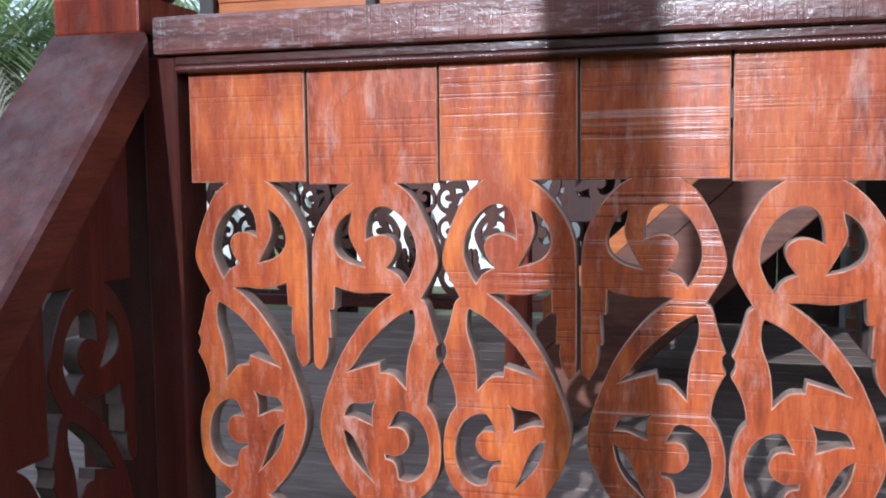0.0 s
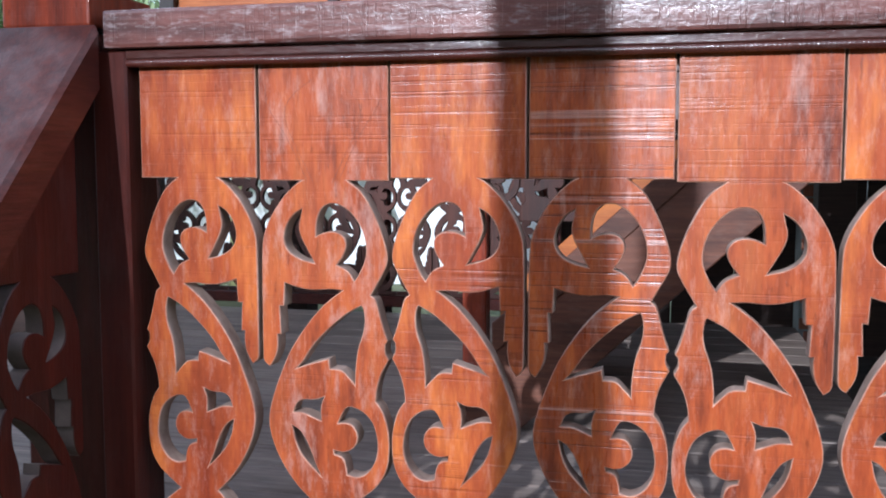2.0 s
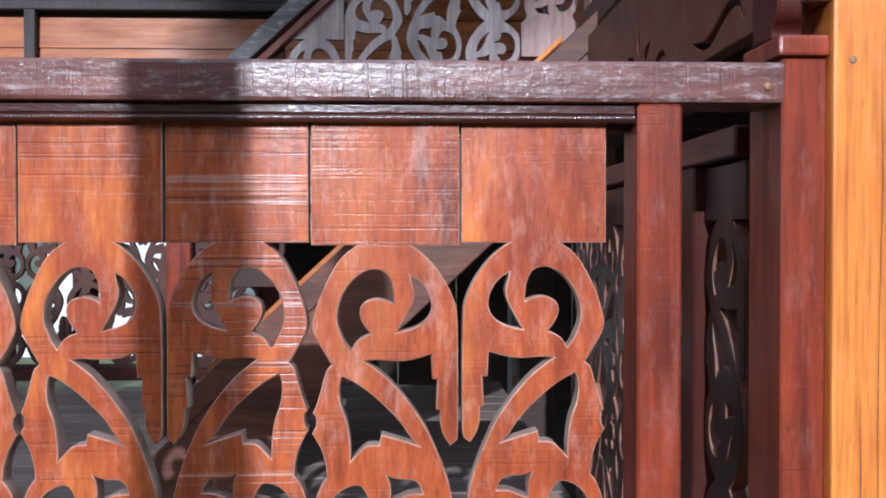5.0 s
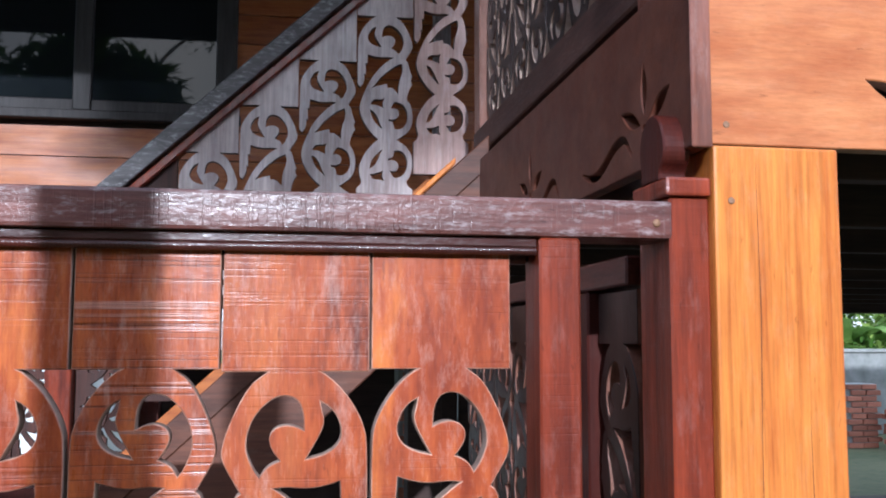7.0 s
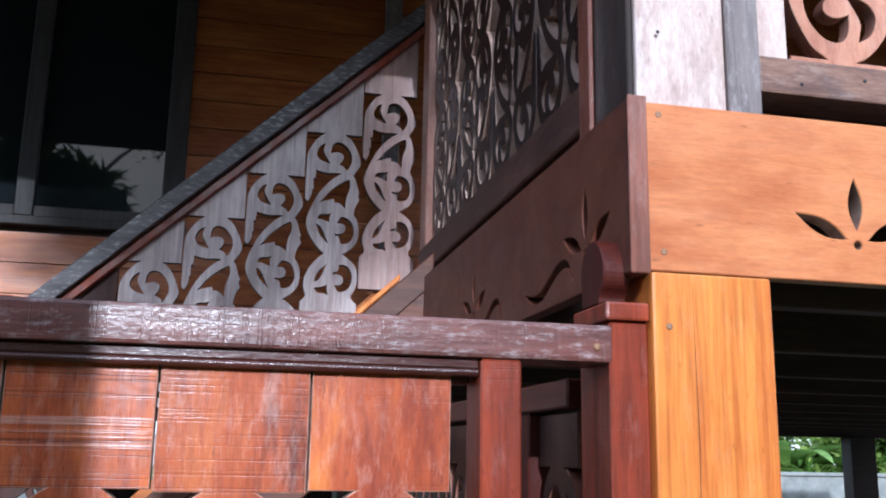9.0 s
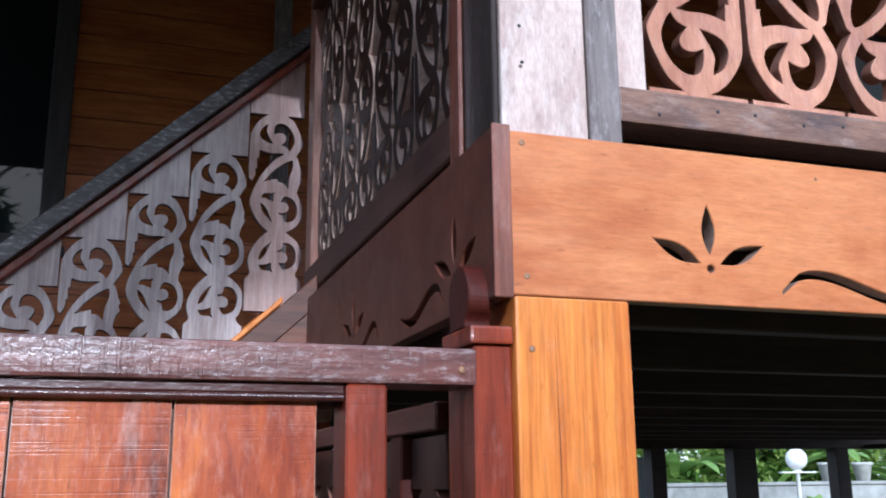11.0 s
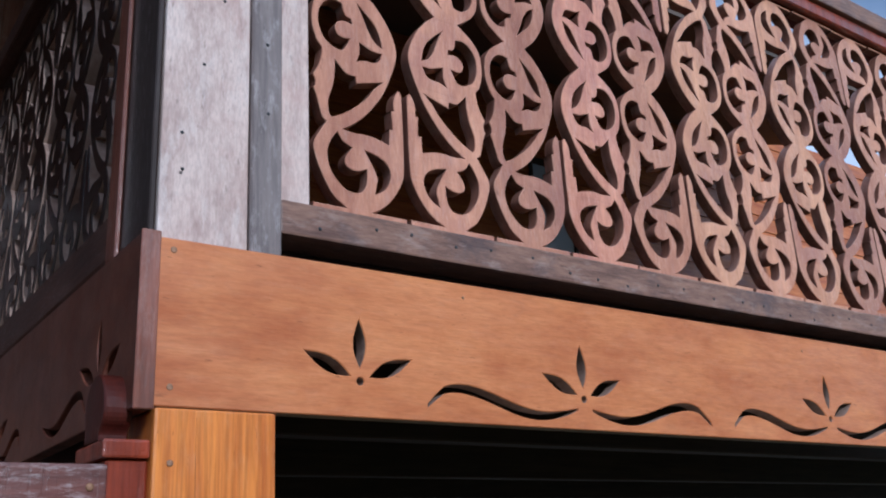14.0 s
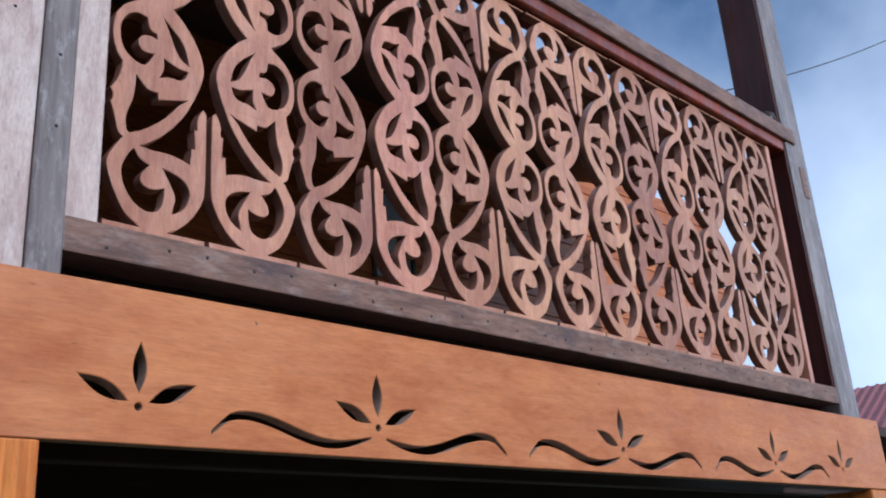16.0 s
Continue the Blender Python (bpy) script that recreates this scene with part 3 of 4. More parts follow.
for i in range(900):
    x = -0.728 + 1.035 * i / 899
    ring = []
    for k in range(10):
        ang = 2 * math.pi * k / 10
        rad = 0.0052 + 0.0005 * math.cos(3 * ang - x * 1300) + 0.0003 * math.sin(x * 61) * math.sin(x * 23)
        ring.append(rope.verts.new((x, RAIL_Y + 0.0155 + rad * math.cos(ang), 1.5322 + rad * math.sin(ang))))
    rings.append(ring)
for q, w in zip(rings, rings[1:]):
    for k in range(10):
        rope.faces.new((q[k], q[(k + 1) % 10], w[(k + 1) % 10], w[k])).smooth = True
rope.faces.new(rings[0][::-1])
rope.faces.new(rings[-1])
bmesh.ops.recalc_face_normals(rope, faces=rope.faces[:])
part("rope_moulding", rope, M_ledge, railing, "red twisted moulding, the rail's shade in its dark colour", base)
part("ledge", box(-0.728, 0.307, 1.198, 1.222, 1.520, 1.546, 0.004), M_rail, railing, "", base)
part("stile", box(0.308, 0.359, RAIL_Y + 0.003, RAIL_Y + 0.075, 0.56, 1.548, 0.003), M_stile, railing, "", base)
# darker red than the other stile: the newel's shadow is in its colour
part("stile", box(-0.775, -0.727, RAIL_Y + 0.010, RAIL_Y + 0.08, 0.56, 1.548, 0.003), M_darkredz, railing, "", base)
part("bottom_rail", box(-0.727, 0.307, 1.150, 1.215, 0.545, 0.585, 0.003), M_rail, railing, "", base)
part("bolt", lathe([(0.005, -0.001), (0.005, 0.001), (0.003, 0.002)], 10), M_metal, railing, "", base @ Matrix.Translation((0.455, RAIL_Y, 1.568)) @ Matrix.Rotation(radians(90), 4, 'X'))

# end post with its ogee head, sawn in profile
end_post = thing("end_post", "dark red post with a rounded sawn head", "post", (0.498, 1.2, 0.0))
part("shaft", box(-0.026, 0.026, -0.054, 0.05, 0, 1.6015, 0.003), M_stile, end_post)
prof = chaikin([(1.168, 1.626), (1.168, 1.626), (1.168, 1.638), (1.152, 1.65), (1.150, 1.675), (1.165, 1.705),
                (1.195, 1.716), (1.225, 1.70), (1.235, 1.67), (1.228, 1.64), (1.23, 1.626), (1.23, 1.626)])
part("collar", box(-0.033, 0.0255, -0.062, 0.055, 1.602, 1.6255, 0.004, seg=2), M_stile, end_post)
# head darker than the shaft: its left face's shade put into the colour
part("head", prism([(y - 1.2, z) for y, z in prof], 0.036, 'x', 0.002), M_darkredz, end_post, "", Matrix.Translation((-0.03, 0, 0)))

# newel at the head of the entrance steps
newel = thing("newel_post", "dark red square newel post with a moulded cap", "post", (-0.83, 1.215, 0))
part("shaft", box(-0.07, 0.056, -0.04, 0.07, 0.0, 1.575, 0.004), M_darkredz, newel)
part("collar", box(-0.062, 0.062, -0.07, 0.075, 1.577, 1.626, 0.004, seg=2), M_stile, newel)
part("cap", lathe([(0.05, 1.626), (0.06, 1.632), (0.085, 1.66), (0.10, 1.70), (0.10, 1.72), (0.07, 1.76), (0.045, 1.80), (0.02, 1.83), (0.004, 1.84)], 24), M_darkredz, newel)

# sloping handrail of the entrance steps, running down towards the walker
steps_rail = thing("steps_railing", "dark red sloping handrail over fretwork boards beside the steps", "railing", (-0.83, 1.14, 0))
SL = 1.08
top0, y_end = 1.582, 0.25
dy = y_end - 1.145
part("handrail", prism([(0.005, top0 - 1.58 + 1.58), (dy, top0 + dy * SL), (dy, top0 + dy * SL - 0.085), (0.005, top0 - 0.085)], 0.145, 'x', 0.006), M_darkred, steps_rail, "", Matrix.Translation((-0.068, 0, 0)))
for k in range(5):
    yy = -0.02 - 0.165 * k
    zt = top0 - 0.087
    za = zt + (yy - 0.165) * SL        # underside at the lower edge
    zb = zt + yy * SL
    headz = za - 0.02
    me = cut_board("fret_board", fret_loops('ring', 0.163, 0.163, bool(k % 2), ((zb - headz) / 0.163, (za - headz) / 0.163)), 0.024, M_darkredz, edge=M_edge_dark)
    part("fret_board", me, parent=steps_rail, m=Matrix.Translation((0.03, yy - 0.0825, headz)) @ Matrix.Rotation(radians(-90), 4, 'Z'))
part("foot_post", box(-0.07, 0.07, dy - 0.14, dy, 0, top0 + dy * SL + 0.06, 0.004), M_darkredz, steps_rail)

# ================= balcony: corner post, fascias, upper railing =================
FAS_Y, FAS_B, FAS_T = 1.131, 1.666, 1.891
orange_post = tagged(new("corner_post", mesh_from(box(0.524, 0.690, FAS_Y, FAS_Y + 0.16, 0.0, FAS_B - 0.001, 0.004, seg=2), "corner_post", M_orange)),
                     "orange varnished square timber post under the balcony corner", "post")
part("wood_screw", lathe([(0.0045, -0.001), (0.0045, 0.0006), (0.003, 0.001)], 10), M_metal, orange_post, "", Matrix.Translation((0.546, FAS_Y, 1.596)) @ Matrix.Rotation(radians(90), 4, 'X'))

for cx, za, zb, lean in ((0.577, 1.25, 1.655, 0.004), (0.580, 0.95, 1.40, -0.003), (0.640, 1.10, 1.34, 0.003), (0.556, 1.02, 1.22, 0.002)):
    part("drying_crack", prism([(cx, za), (cx + lean + 0.0007, (za + zb) / 2), (cx + lean * 0.4, zb), (cx + lean - 0.0006, (za + zb) / 2)], 0.0006, 'y', 0), M_crack, orange_post, "", Matrix.Translation((0, FAS_Y - 0.0004, 0)))


def leaf_loop(cx, cz, ang, r0, r1, wid):
    """A lens-shaped petal outwards from a centre."""
    ca, sa = math.cos(radians(ang)), math.sin(radians(ang))
    pts = []
    for side in (1, -1):
        for i in range(9):
            t = i / 8 if side == 1 else 1 - i / 8
            r = r0 + (r1 - r0) * t
            o = side * wid * math.sin(math.pi * t) * (1.15 - 0.3 * t)
            pts.append((cx + r * ca - o * sa, cz + r * sa + o * ca))
    return [q for j, q in enumerate(pts) if j != 9 and j != 17]


def wave_loop(x0, x1, zc, sign):
    """A tapering S-shaped slot; sign gives the end that curls over."""
    up, lo = [], []
    for i in range(21):
        t = i / 20
        x = x0 + (x1 - x0) * t
        s = t if sign > 0 else 1 - t
        z = zc + 0.017 * math.sin(2 * math.pi * (0.94 * s + 0.03) ** 0.9) - 0.004 + (0.014 * max(0, 1 - s * 9) * -1.2)
        wdt = 0.0085 * math.sin(math.pi * min(1, s * 0.93 + 0.05)) ** 0.6
        up.append((x, z + wdt))
        lo.append((x, z - wdt))
    return up + lo[::-1]


def flower_row(centres, waves, zc):
    loops = []
    for cx in centres:
        loops.append(leaf_loop(cx, zc, 90, 0.02, 0.092, 0.0105))
        loops.append(leaf_loop(cx, zc, 157, 0.018, 0.098, 0.011))
        loops.append(leaf_loop(cx, zc, 23, 0.018, 0.098, 0.011))
        loops.append([(cx + 0.006 * math.cos(t * math.pi / 5), zc + 0.006 * math.sin(t * math.pi / 5)) for t in range(10)])
    for x0, x1, s in waves:
        loops.append(wave_loop(x0, x1, zc - 0.012, s))
    return loops


FL = [0.824, 1.269, 1.993, 2.714]
waves = []
for c in FL[1:]:
    waves += [(c - 0.327, c - 0.018, 1), (c + 0.018, c + 0.327, -1)]
fas = cut_board("fascia", [[(0.5205, FAS_B), (3.50, FAS_B), (3.50, FAS_T), (0.5205, FAS_T)]] + flower_row(FL + [3.15], waves, 1.718), 0.028, M_fascia, 0.0015)
fascia = tagged(new("balcony_fascia", fas), "brown varnished fascia board with cut-out flowers and tendrils", "fascia board")
fascia.matrix_basis = Matrix.Translation((0, FAS_Y, 0))
for nx, nz in ((0.540, 1.875), (0.542, 1.691), (3.47, 1.87), (3.47, 1.70)):
    part("nail_head", lathe([(0.0046, -0.0006), (0.0046, 0.0004), (0.003, 0.0006)], 10), M_metal, fascia, "", Matrix.Translation((nx, 0, nz)) @ Matrix.Rotation(radians(90), 4, 'X'))
for hx, hz in ((1.02, 1.868), (1.93, 1.861), (2.62, 1.872), (2.93, 1.866), (3.18, 1.858)):
    part("nail_hole", lathe([(0.003, 0), (0.002, 0.0006)], 8), M_metal, fascia, "", Matrix.Translation((hx, -0.0002, hz)) @ Matrix.Rotation(radians(90), 4, 'X'))
SFL = [0.156]
sw = []
for c in SFL:
    sw += [(c + 0.05, c + 0.28, 1), (c + 0.43, c + 0.61, 1)]
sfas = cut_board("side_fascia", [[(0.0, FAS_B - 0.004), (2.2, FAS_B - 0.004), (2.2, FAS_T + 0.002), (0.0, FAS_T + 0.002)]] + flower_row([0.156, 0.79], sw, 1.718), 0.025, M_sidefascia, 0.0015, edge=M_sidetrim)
side_fascia = tagged(new("side_fascia", sfas), "side fascia board with cut-out flowers, shade in its dark brown", "fascia board")
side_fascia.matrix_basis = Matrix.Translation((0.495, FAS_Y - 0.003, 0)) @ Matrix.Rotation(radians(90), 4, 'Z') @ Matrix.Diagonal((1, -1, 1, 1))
bpy.data.meshes["side_fascia"].flip_normals()
part("end_strip", box(0.4938, 0.5202, FAS_Y - 0.0085, FAS_Y - 0.0034, FAS_B - 0.006, FAS_T + 0.005, 0.0015), M_sidetrim, side_fascia, "red-brown glossy strip over the board's end", side_fascia.matrix_basis.inverted())

# upper corner post and its trim
upost = thing("balcony_corner_post", "weathered pinkish-grey square corner post with nail holes", "post", (0.6, 1.25, FAS_T))
ub = Matrix.Translation((-0.6, -1.25, -FAS_T))
part("shaft", box(0.530, 0.664, 1.173, 1.33, FAS_T + 0.001, 3.75, 0.004, seg=2), M_upost, upost, "", ub)
part("cover_strip", box(0.665, 0.716, 1.166, 1.30, FAS_T + 0.002, 3.75, 0.003), M_strip, upost, "grey painted cover strip", ub)
part("inner_strip", box(0.717, 0.776, 1.190, 1.235, FAS_T + 0.06, 2.90, 0.003), M_upost, upost, "", ub)
part("side_board", box(0.520, 0.529, 1.180, 1.325, FAS_T + 0.003, 3.75, 0.002), M_dark, upost, "near-black side board", ub)
part("side_strip", box(0.512, 0.5195, 1.300, 1.345, FAS_T + 0.003, 3.75, 0.002), M_sidetrim, upost, "", ub)
rng = random.Random(5)
for k in range(16):
    part("nail_head", lathe([(0.003, 0), (0.0022, 0.001)], 7), M_black, upost, "",
         ub @ Matrix.Translation((rng.choice([0.59, 0.62, 0.56, 0.69, 0.692]), 1.1728 if k % 2 == 0 else 1.1657, 1.95 + k * 0.06)) @ Matrix.Rotation(radians(90), 4, 'X'))

balcony = thing("balcony_railing", "pink faded fretwork balcony railing between dark rails", "railing", (2.0, 1.21, FAS_T + 0.05))
bb = Matrix.Translation((-2.0, -1.21, -FAS_T - 0.05))
PL_T, PL_B = 1.997, 1.942
part("bottom_plank", box(0.7165, 3.330, 1.172, 1.262, PL_B, PL_T, 0.004, seg=2), M_plank, balcony, "weathered brown bottom plank with dark stains", bb)
# near-black plate: the shadow in the gap is put into its colour
part("sole_plate", box(0.74, 3.32, 1.242, 1.26, FAS_T + 0.002, PL_B - 0.001, 0.002), M_darkx, balcony, "", bb)
part("top_rail", box(0.777, 3.40, 1.165, 1.275, 2.905, 2.965, 0.006, seg=2), M_plank, balcony, "", bb)
part("under_rail", box(0.777, 3.315, 1.178, 1.262, 2.862, 2.904, 0.004), M_stile, balcony, "", bb)
NB, X0, X1 = 13, 0.782, 3.195
bw = (X1 - X0) / NB
lat_s = (2.862 - PL_T - 0.012) / (2 * HALF + 0.12)
lat = {f: cut_board("lattice_board", fret_loops('full', bw - 0.003, lat_s, f, 0.06), 0.026, M_lattice, edge=M_trim, rim=M_rim, thin=0.0022) for f in (False, True)}
for i in range(NB):
    part("lattice_board", lat[i % 2 == 0], parent=balcony,
         m=bb @ Matrix.Translation((X0 + bw * (i + 0.5), 1.198 + rng.uniform(-0.002, 0.002), 2.86 - 0.06 * lat_s)))
for k in range(30):
    part("nail_head", lathe([(0.0032, 0), (0.0026, 0.001)], 8), M_black, balcony, "",
         bb @ Matrix.Translation((0.79 + 0.0842 * k + rng.uniform(-0.012, 0.012), 1.1718, 1.966 + rng.uniform(-0.012, 0.012))) @ Matrix.Rotation(radians(90), 4, 'X'))
part("end_strip", box(3.20, 3.225, 1.196, 1.23, PL_T, 2.86, 0.002), M_lattice, balcony, "", bb)

rpost = thing("balcony_end_post", "dark-sided grey weathered balcony post", "post", (3.38, 1.25, FAS_T))
rb = Matrix.Translation((-3.38, -1.25, -FAS_T))
part("shaft", box(3.335, 3.475, 1.173, 1.33, FAS_T + 0.001, 4.6, 0.004), M_strip, rpost, "", rb)
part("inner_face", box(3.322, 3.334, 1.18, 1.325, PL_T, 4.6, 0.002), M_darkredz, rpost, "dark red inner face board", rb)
part("door_plate", box(3.40, 3.44, 1.170, 1.1725, 2.70, 2.82, 0.001), M_plank, rpost, "", rb)
part("knob", lathe([(0.028, 0), (0.034, 0.02), (0.03, 0.045), (0.012, 0.06)], 16), M_dark, rpost, "", rb @ Matrix.Translation((3.295, 1.21, 2.966)))

# side railing of the balcony, seen almost edge-on
side = thing("side_railing", "fretwork side railing and plank, shade in their dark colour", "railing", (0.58, 2.1, FAS_T))
sb = Matrix.Translation((-0.58, -2.1, -FAS_T))
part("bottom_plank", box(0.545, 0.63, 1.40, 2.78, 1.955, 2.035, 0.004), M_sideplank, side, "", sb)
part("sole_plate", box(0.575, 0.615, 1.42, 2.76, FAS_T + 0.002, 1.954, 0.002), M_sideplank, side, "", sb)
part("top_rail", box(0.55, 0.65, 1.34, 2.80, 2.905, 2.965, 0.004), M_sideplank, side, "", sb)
# faces coloured for shade; the paler edges stand for glints
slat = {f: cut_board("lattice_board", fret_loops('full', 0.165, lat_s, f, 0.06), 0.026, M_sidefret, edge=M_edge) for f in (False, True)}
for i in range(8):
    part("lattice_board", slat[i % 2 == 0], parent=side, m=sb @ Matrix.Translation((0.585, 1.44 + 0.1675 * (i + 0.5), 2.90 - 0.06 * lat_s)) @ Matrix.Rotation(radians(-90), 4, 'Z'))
# paler colour on the end post holds the sun falling on it
part("end_post", box(0.565, 0.64, 2.79, 2.87, 1.60, 3.6, 0.003), M_trim, side, "red-brown end post at the stair head", sb)

# balcony floor and joists beneath
floor = tagged(new("balcony_floor"), "dark plank floor of the balcony", "floor", kind="structure")
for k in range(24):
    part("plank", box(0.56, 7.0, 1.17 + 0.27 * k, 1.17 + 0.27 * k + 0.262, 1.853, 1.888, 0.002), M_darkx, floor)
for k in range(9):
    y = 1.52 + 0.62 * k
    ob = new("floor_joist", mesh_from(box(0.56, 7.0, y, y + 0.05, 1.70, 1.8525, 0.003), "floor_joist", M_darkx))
    tagged(ob, "near-black timber joist under the floor", "joist", "floor joists")
nr = random.Random(14)
for k in range(22):
    y = 1.62 + 0.62 * nr.randrange(5) + nr.uniform(0.0, 0.42)
    x = nr.uniform(0.85, 4.2)
    part("nail_tip", prism([(-0.0016, 0), (0.0016, 0), (0.0016, -0.03), (0.0, -0.045), (-0.0016, -0.03)], 0.003, 'y', 0), M_nail, floor, "", Matrix.Translation((x, y, 1.8532)) @ Matrix.Rotation(nr.uniform(-0.25, 0.25), 4, 'Y'))
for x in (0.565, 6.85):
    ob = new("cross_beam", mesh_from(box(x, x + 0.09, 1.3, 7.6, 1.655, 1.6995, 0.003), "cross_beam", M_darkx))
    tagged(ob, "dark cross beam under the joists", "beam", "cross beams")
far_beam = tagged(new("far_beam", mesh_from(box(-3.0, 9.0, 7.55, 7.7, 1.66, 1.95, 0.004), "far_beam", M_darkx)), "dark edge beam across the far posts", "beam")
# added dark backing in place of the unlit depth under the house
skirt = tagged(new("wall_under_house"), "dark boards added where the space under the house is black", "wall", kind="structure")
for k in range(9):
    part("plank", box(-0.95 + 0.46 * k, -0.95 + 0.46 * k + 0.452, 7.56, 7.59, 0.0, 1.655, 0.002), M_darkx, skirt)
for x in (3.3, 4.5, 5.38, 6.45, 7.6):
    w = 0.24 if 5 < x < 6 else 0.14
    ob = new("far_post", mesh_from(box(x - w / 2, x + w / 2, 7.4, 7.54, 0.0, 1.66, 0.004), "far_post", M_darkx))
    tagged(ob, "dark square post holding the house up", "post", "house posts")
for x, y in ((3.42, 1.21), (0.65, 4.6), (-1.9, 4.6)):
    ob = new("stilt_post", mesh_from(box(x - 0.08, x + 0.08, y - 0.078, y + 0.08, 0.0, 1.664 if y < 2 else 1.85, 0.004), "stilt_post", M_orange if y < 2 else M_darkx))
    tagged(ob, "orange timber post under the balcony end" if y < 2 else "dark timber stilt under the house", "post", "house posts")

# ================= landing deck, back railing =================
deck = tagged(new("landing_deck"), "grey weathered plank deck of the landing", "deck", kind="structure")
for k in range(19):
    y0 = 1.235 + 0.16 * k
    part("deck_plank", box(-2.6, 0.46, y0, y0 + 0.154, 0.70, 0.735, 0.003), M_deck, deck)
for x in (-2.5, -1.0, 0.4):
    part("bearer", box(x - 0.05, x + 0.05, 1.24, 4.25, 0.58, 0.699, 0.003), M_darkx, deck)
    for y in (1.4, 4.1):
        part("leg", box(x - 0.05, x + 0.05, y - 0.05, y + 0.05, 0.0, 0.579, 0.003), M_darkx, deck)
back = thing("back_railing", "back railing of the landing, shade in its dark red fretwork", "railing", (-1.4, 4.27, 0.735))
kb = Matrix.Translation((1.4, -4.27, -0.735))
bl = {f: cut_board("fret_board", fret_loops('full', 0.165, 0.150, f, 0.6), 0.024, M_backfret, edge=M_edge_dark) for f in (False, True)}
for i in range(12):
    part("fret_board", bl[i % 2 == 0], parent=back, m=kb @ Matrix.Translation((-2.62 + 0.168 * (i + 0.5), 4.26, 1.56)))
part("top_rail", box(-2.65, -0.58, 4.235, 4.31, 1.65, 1.70, 0.003), M_darkred, back, "", kb)
part("bottom_rail", box(-2.65, -0.58, 4.24, 4.30, 0.765, 0.815, 0.003), M_darkred, back, "", kb)
for x in (-2.68, -1.42, -0.62):
    part("post", box(x, x + 0.09, 4.29, 4.37, 0.60, 1.80, 0.003), M_darkredz, back, "", kb)

# ================= inner stair =================
stair = thing("stair", "brown timber stair rising to the balcony, with stringers and treads", "stairs", (0, 2.8, 0.735))
tb = Matrix.Translation((0, -2.8, -0.735))
TS = 0.93


def slant(x0, x1, z_at, up, y0, y1):
    """A board on the stair's slope: lower edge at z_at for x0, height up."""
    return prism([(x0, z_at), (x1, z_at + (x1 - x0) * TS), (x1, z_at + up + (x1 - x0) * TS), (x0, z_at + up)], y1 - y0, 'y', 0.003)


# near stringer coloured for shadow, far one orange for the sun on it
part("near_stringer", slant(-0.62, 0.52, 0.56, 0.26, 2.44, 2.48), M_stair, stair, "near stringer, shadow in its dull brown colour", tb @ Matrix.Translation((0, 2.44, 0)))
part("far_stringer", slant(-0.62, 0.63, 0.66, 0.30, 3.25, 3.29), M_siding, stair, "far stringer, sunlight in its orange colour", tb @ Matrix.Translation((0, 3.26, 0)))
for k in range(6):
    z = 0.735 + 0.19 * (k + 1)
    x = -0.50 + 0.19 / TS * k
    part("tread", box(x, x + 0.24, 2.482, 3.255, z - 0.035, z, 0.004), M_stair, stair, "", tb)
near_rail = thing("stair_handrail", "dark worn handrail low along the stair's near side", "handrail", (0, 2.5, 0.9))
nb = Matrix.Translation((0, -2.5, -0.9))
part("rail", slant(-0.50, 0.52, 0.925, 0.085, 2.44, 2.51), M_stair, near_rail, "", nb @ Matrix.Translation((0, 2.435, 0)))
# orange strip stands for the sunlit upper edge of this rail
part("rail_cap", slant(0.1, 0.43, 1.012 + 0.6 * TS, 0.018, 2.44, 2.51), M_orange, near_rail, "", nb @ Matrix.Translation((0, 2.43, 0)))
for k in range(5):
    x = -0.42 + 0.2 * k
    part("baluster", box(x, x + 0.03, 2.45, 2.48, 0.82 + (x + 0.62) * TS, 0.94 + (x + 0.50) * TS, 0.002), M_stair, near_rail, "", nb)
inner = thing("stair_railing", "glossy fretwork railing along the stair's wall side, sky sheen in its grey", "railing", (0, 3.24, 1.2))
ib = Matrix.Translation((0, -3.24, -1.2))
part("handrail", slant(-0.70, 0.64, 1.745, 0.075, 3.18, 3.27), M_handrail, inner, "blackened speckled handrail", ib @ Matrix.Translation((0, 3.18, 0)))
part("under_strip", slant(-0.70, 0.635, 1.700, 0.034, 3.20, 3.26), M_stile, inner, "", ib @ Matrix.Translation((0, 3.20, 0)))
iw = 0.1945
for i in range(7):
    xl = 0.604 - iw * (i + 1) + 0.012
    zh = 2.701 - 0.165 * i
    zl = 1.700 + (xl + 0.70) * TS
    zr = 1.700 + (xl + iw + 0.70) * TS
    # first board pink for its sun patch, the next grey for sky sheen
    me = cut_board("fret_board", fret_loops('ring', iw - 0.003, 0.178, False, (max(0.02, (zl - zh) / 0.178), max(0.05, (zr - zh) / 0.178)), 0.35 if i else 0.7), 0.025, M_pinkboard if i == 0 else M_greyboard if i < 5 else M_backfret, edge=M_edge_dark)
    part("fret_board", me, parent=inner, m=ib @ Matrix.Translation((xl + iw / 2, 3.232, zh)))
part("end_post", box(0.645, 0.72, 3.19, 3.27, 1.2, 4.2, 0.003), M_stile, inner, "", ib)
part("newel", box(-0.735, -0.655, 3.18, 3.26, 0.736, 1.90, 0.004), M_stile, inner, "red-brown newel at the stair's foot", ib)

# ================= house wall =================
WALL_Y = 4.0
wall = tagged(new("house_wall"), "golden varnished horizontal timber siding", "wall", kind="structure")
WX0, WX1, EAST = -1.95, -0.219, 8.2
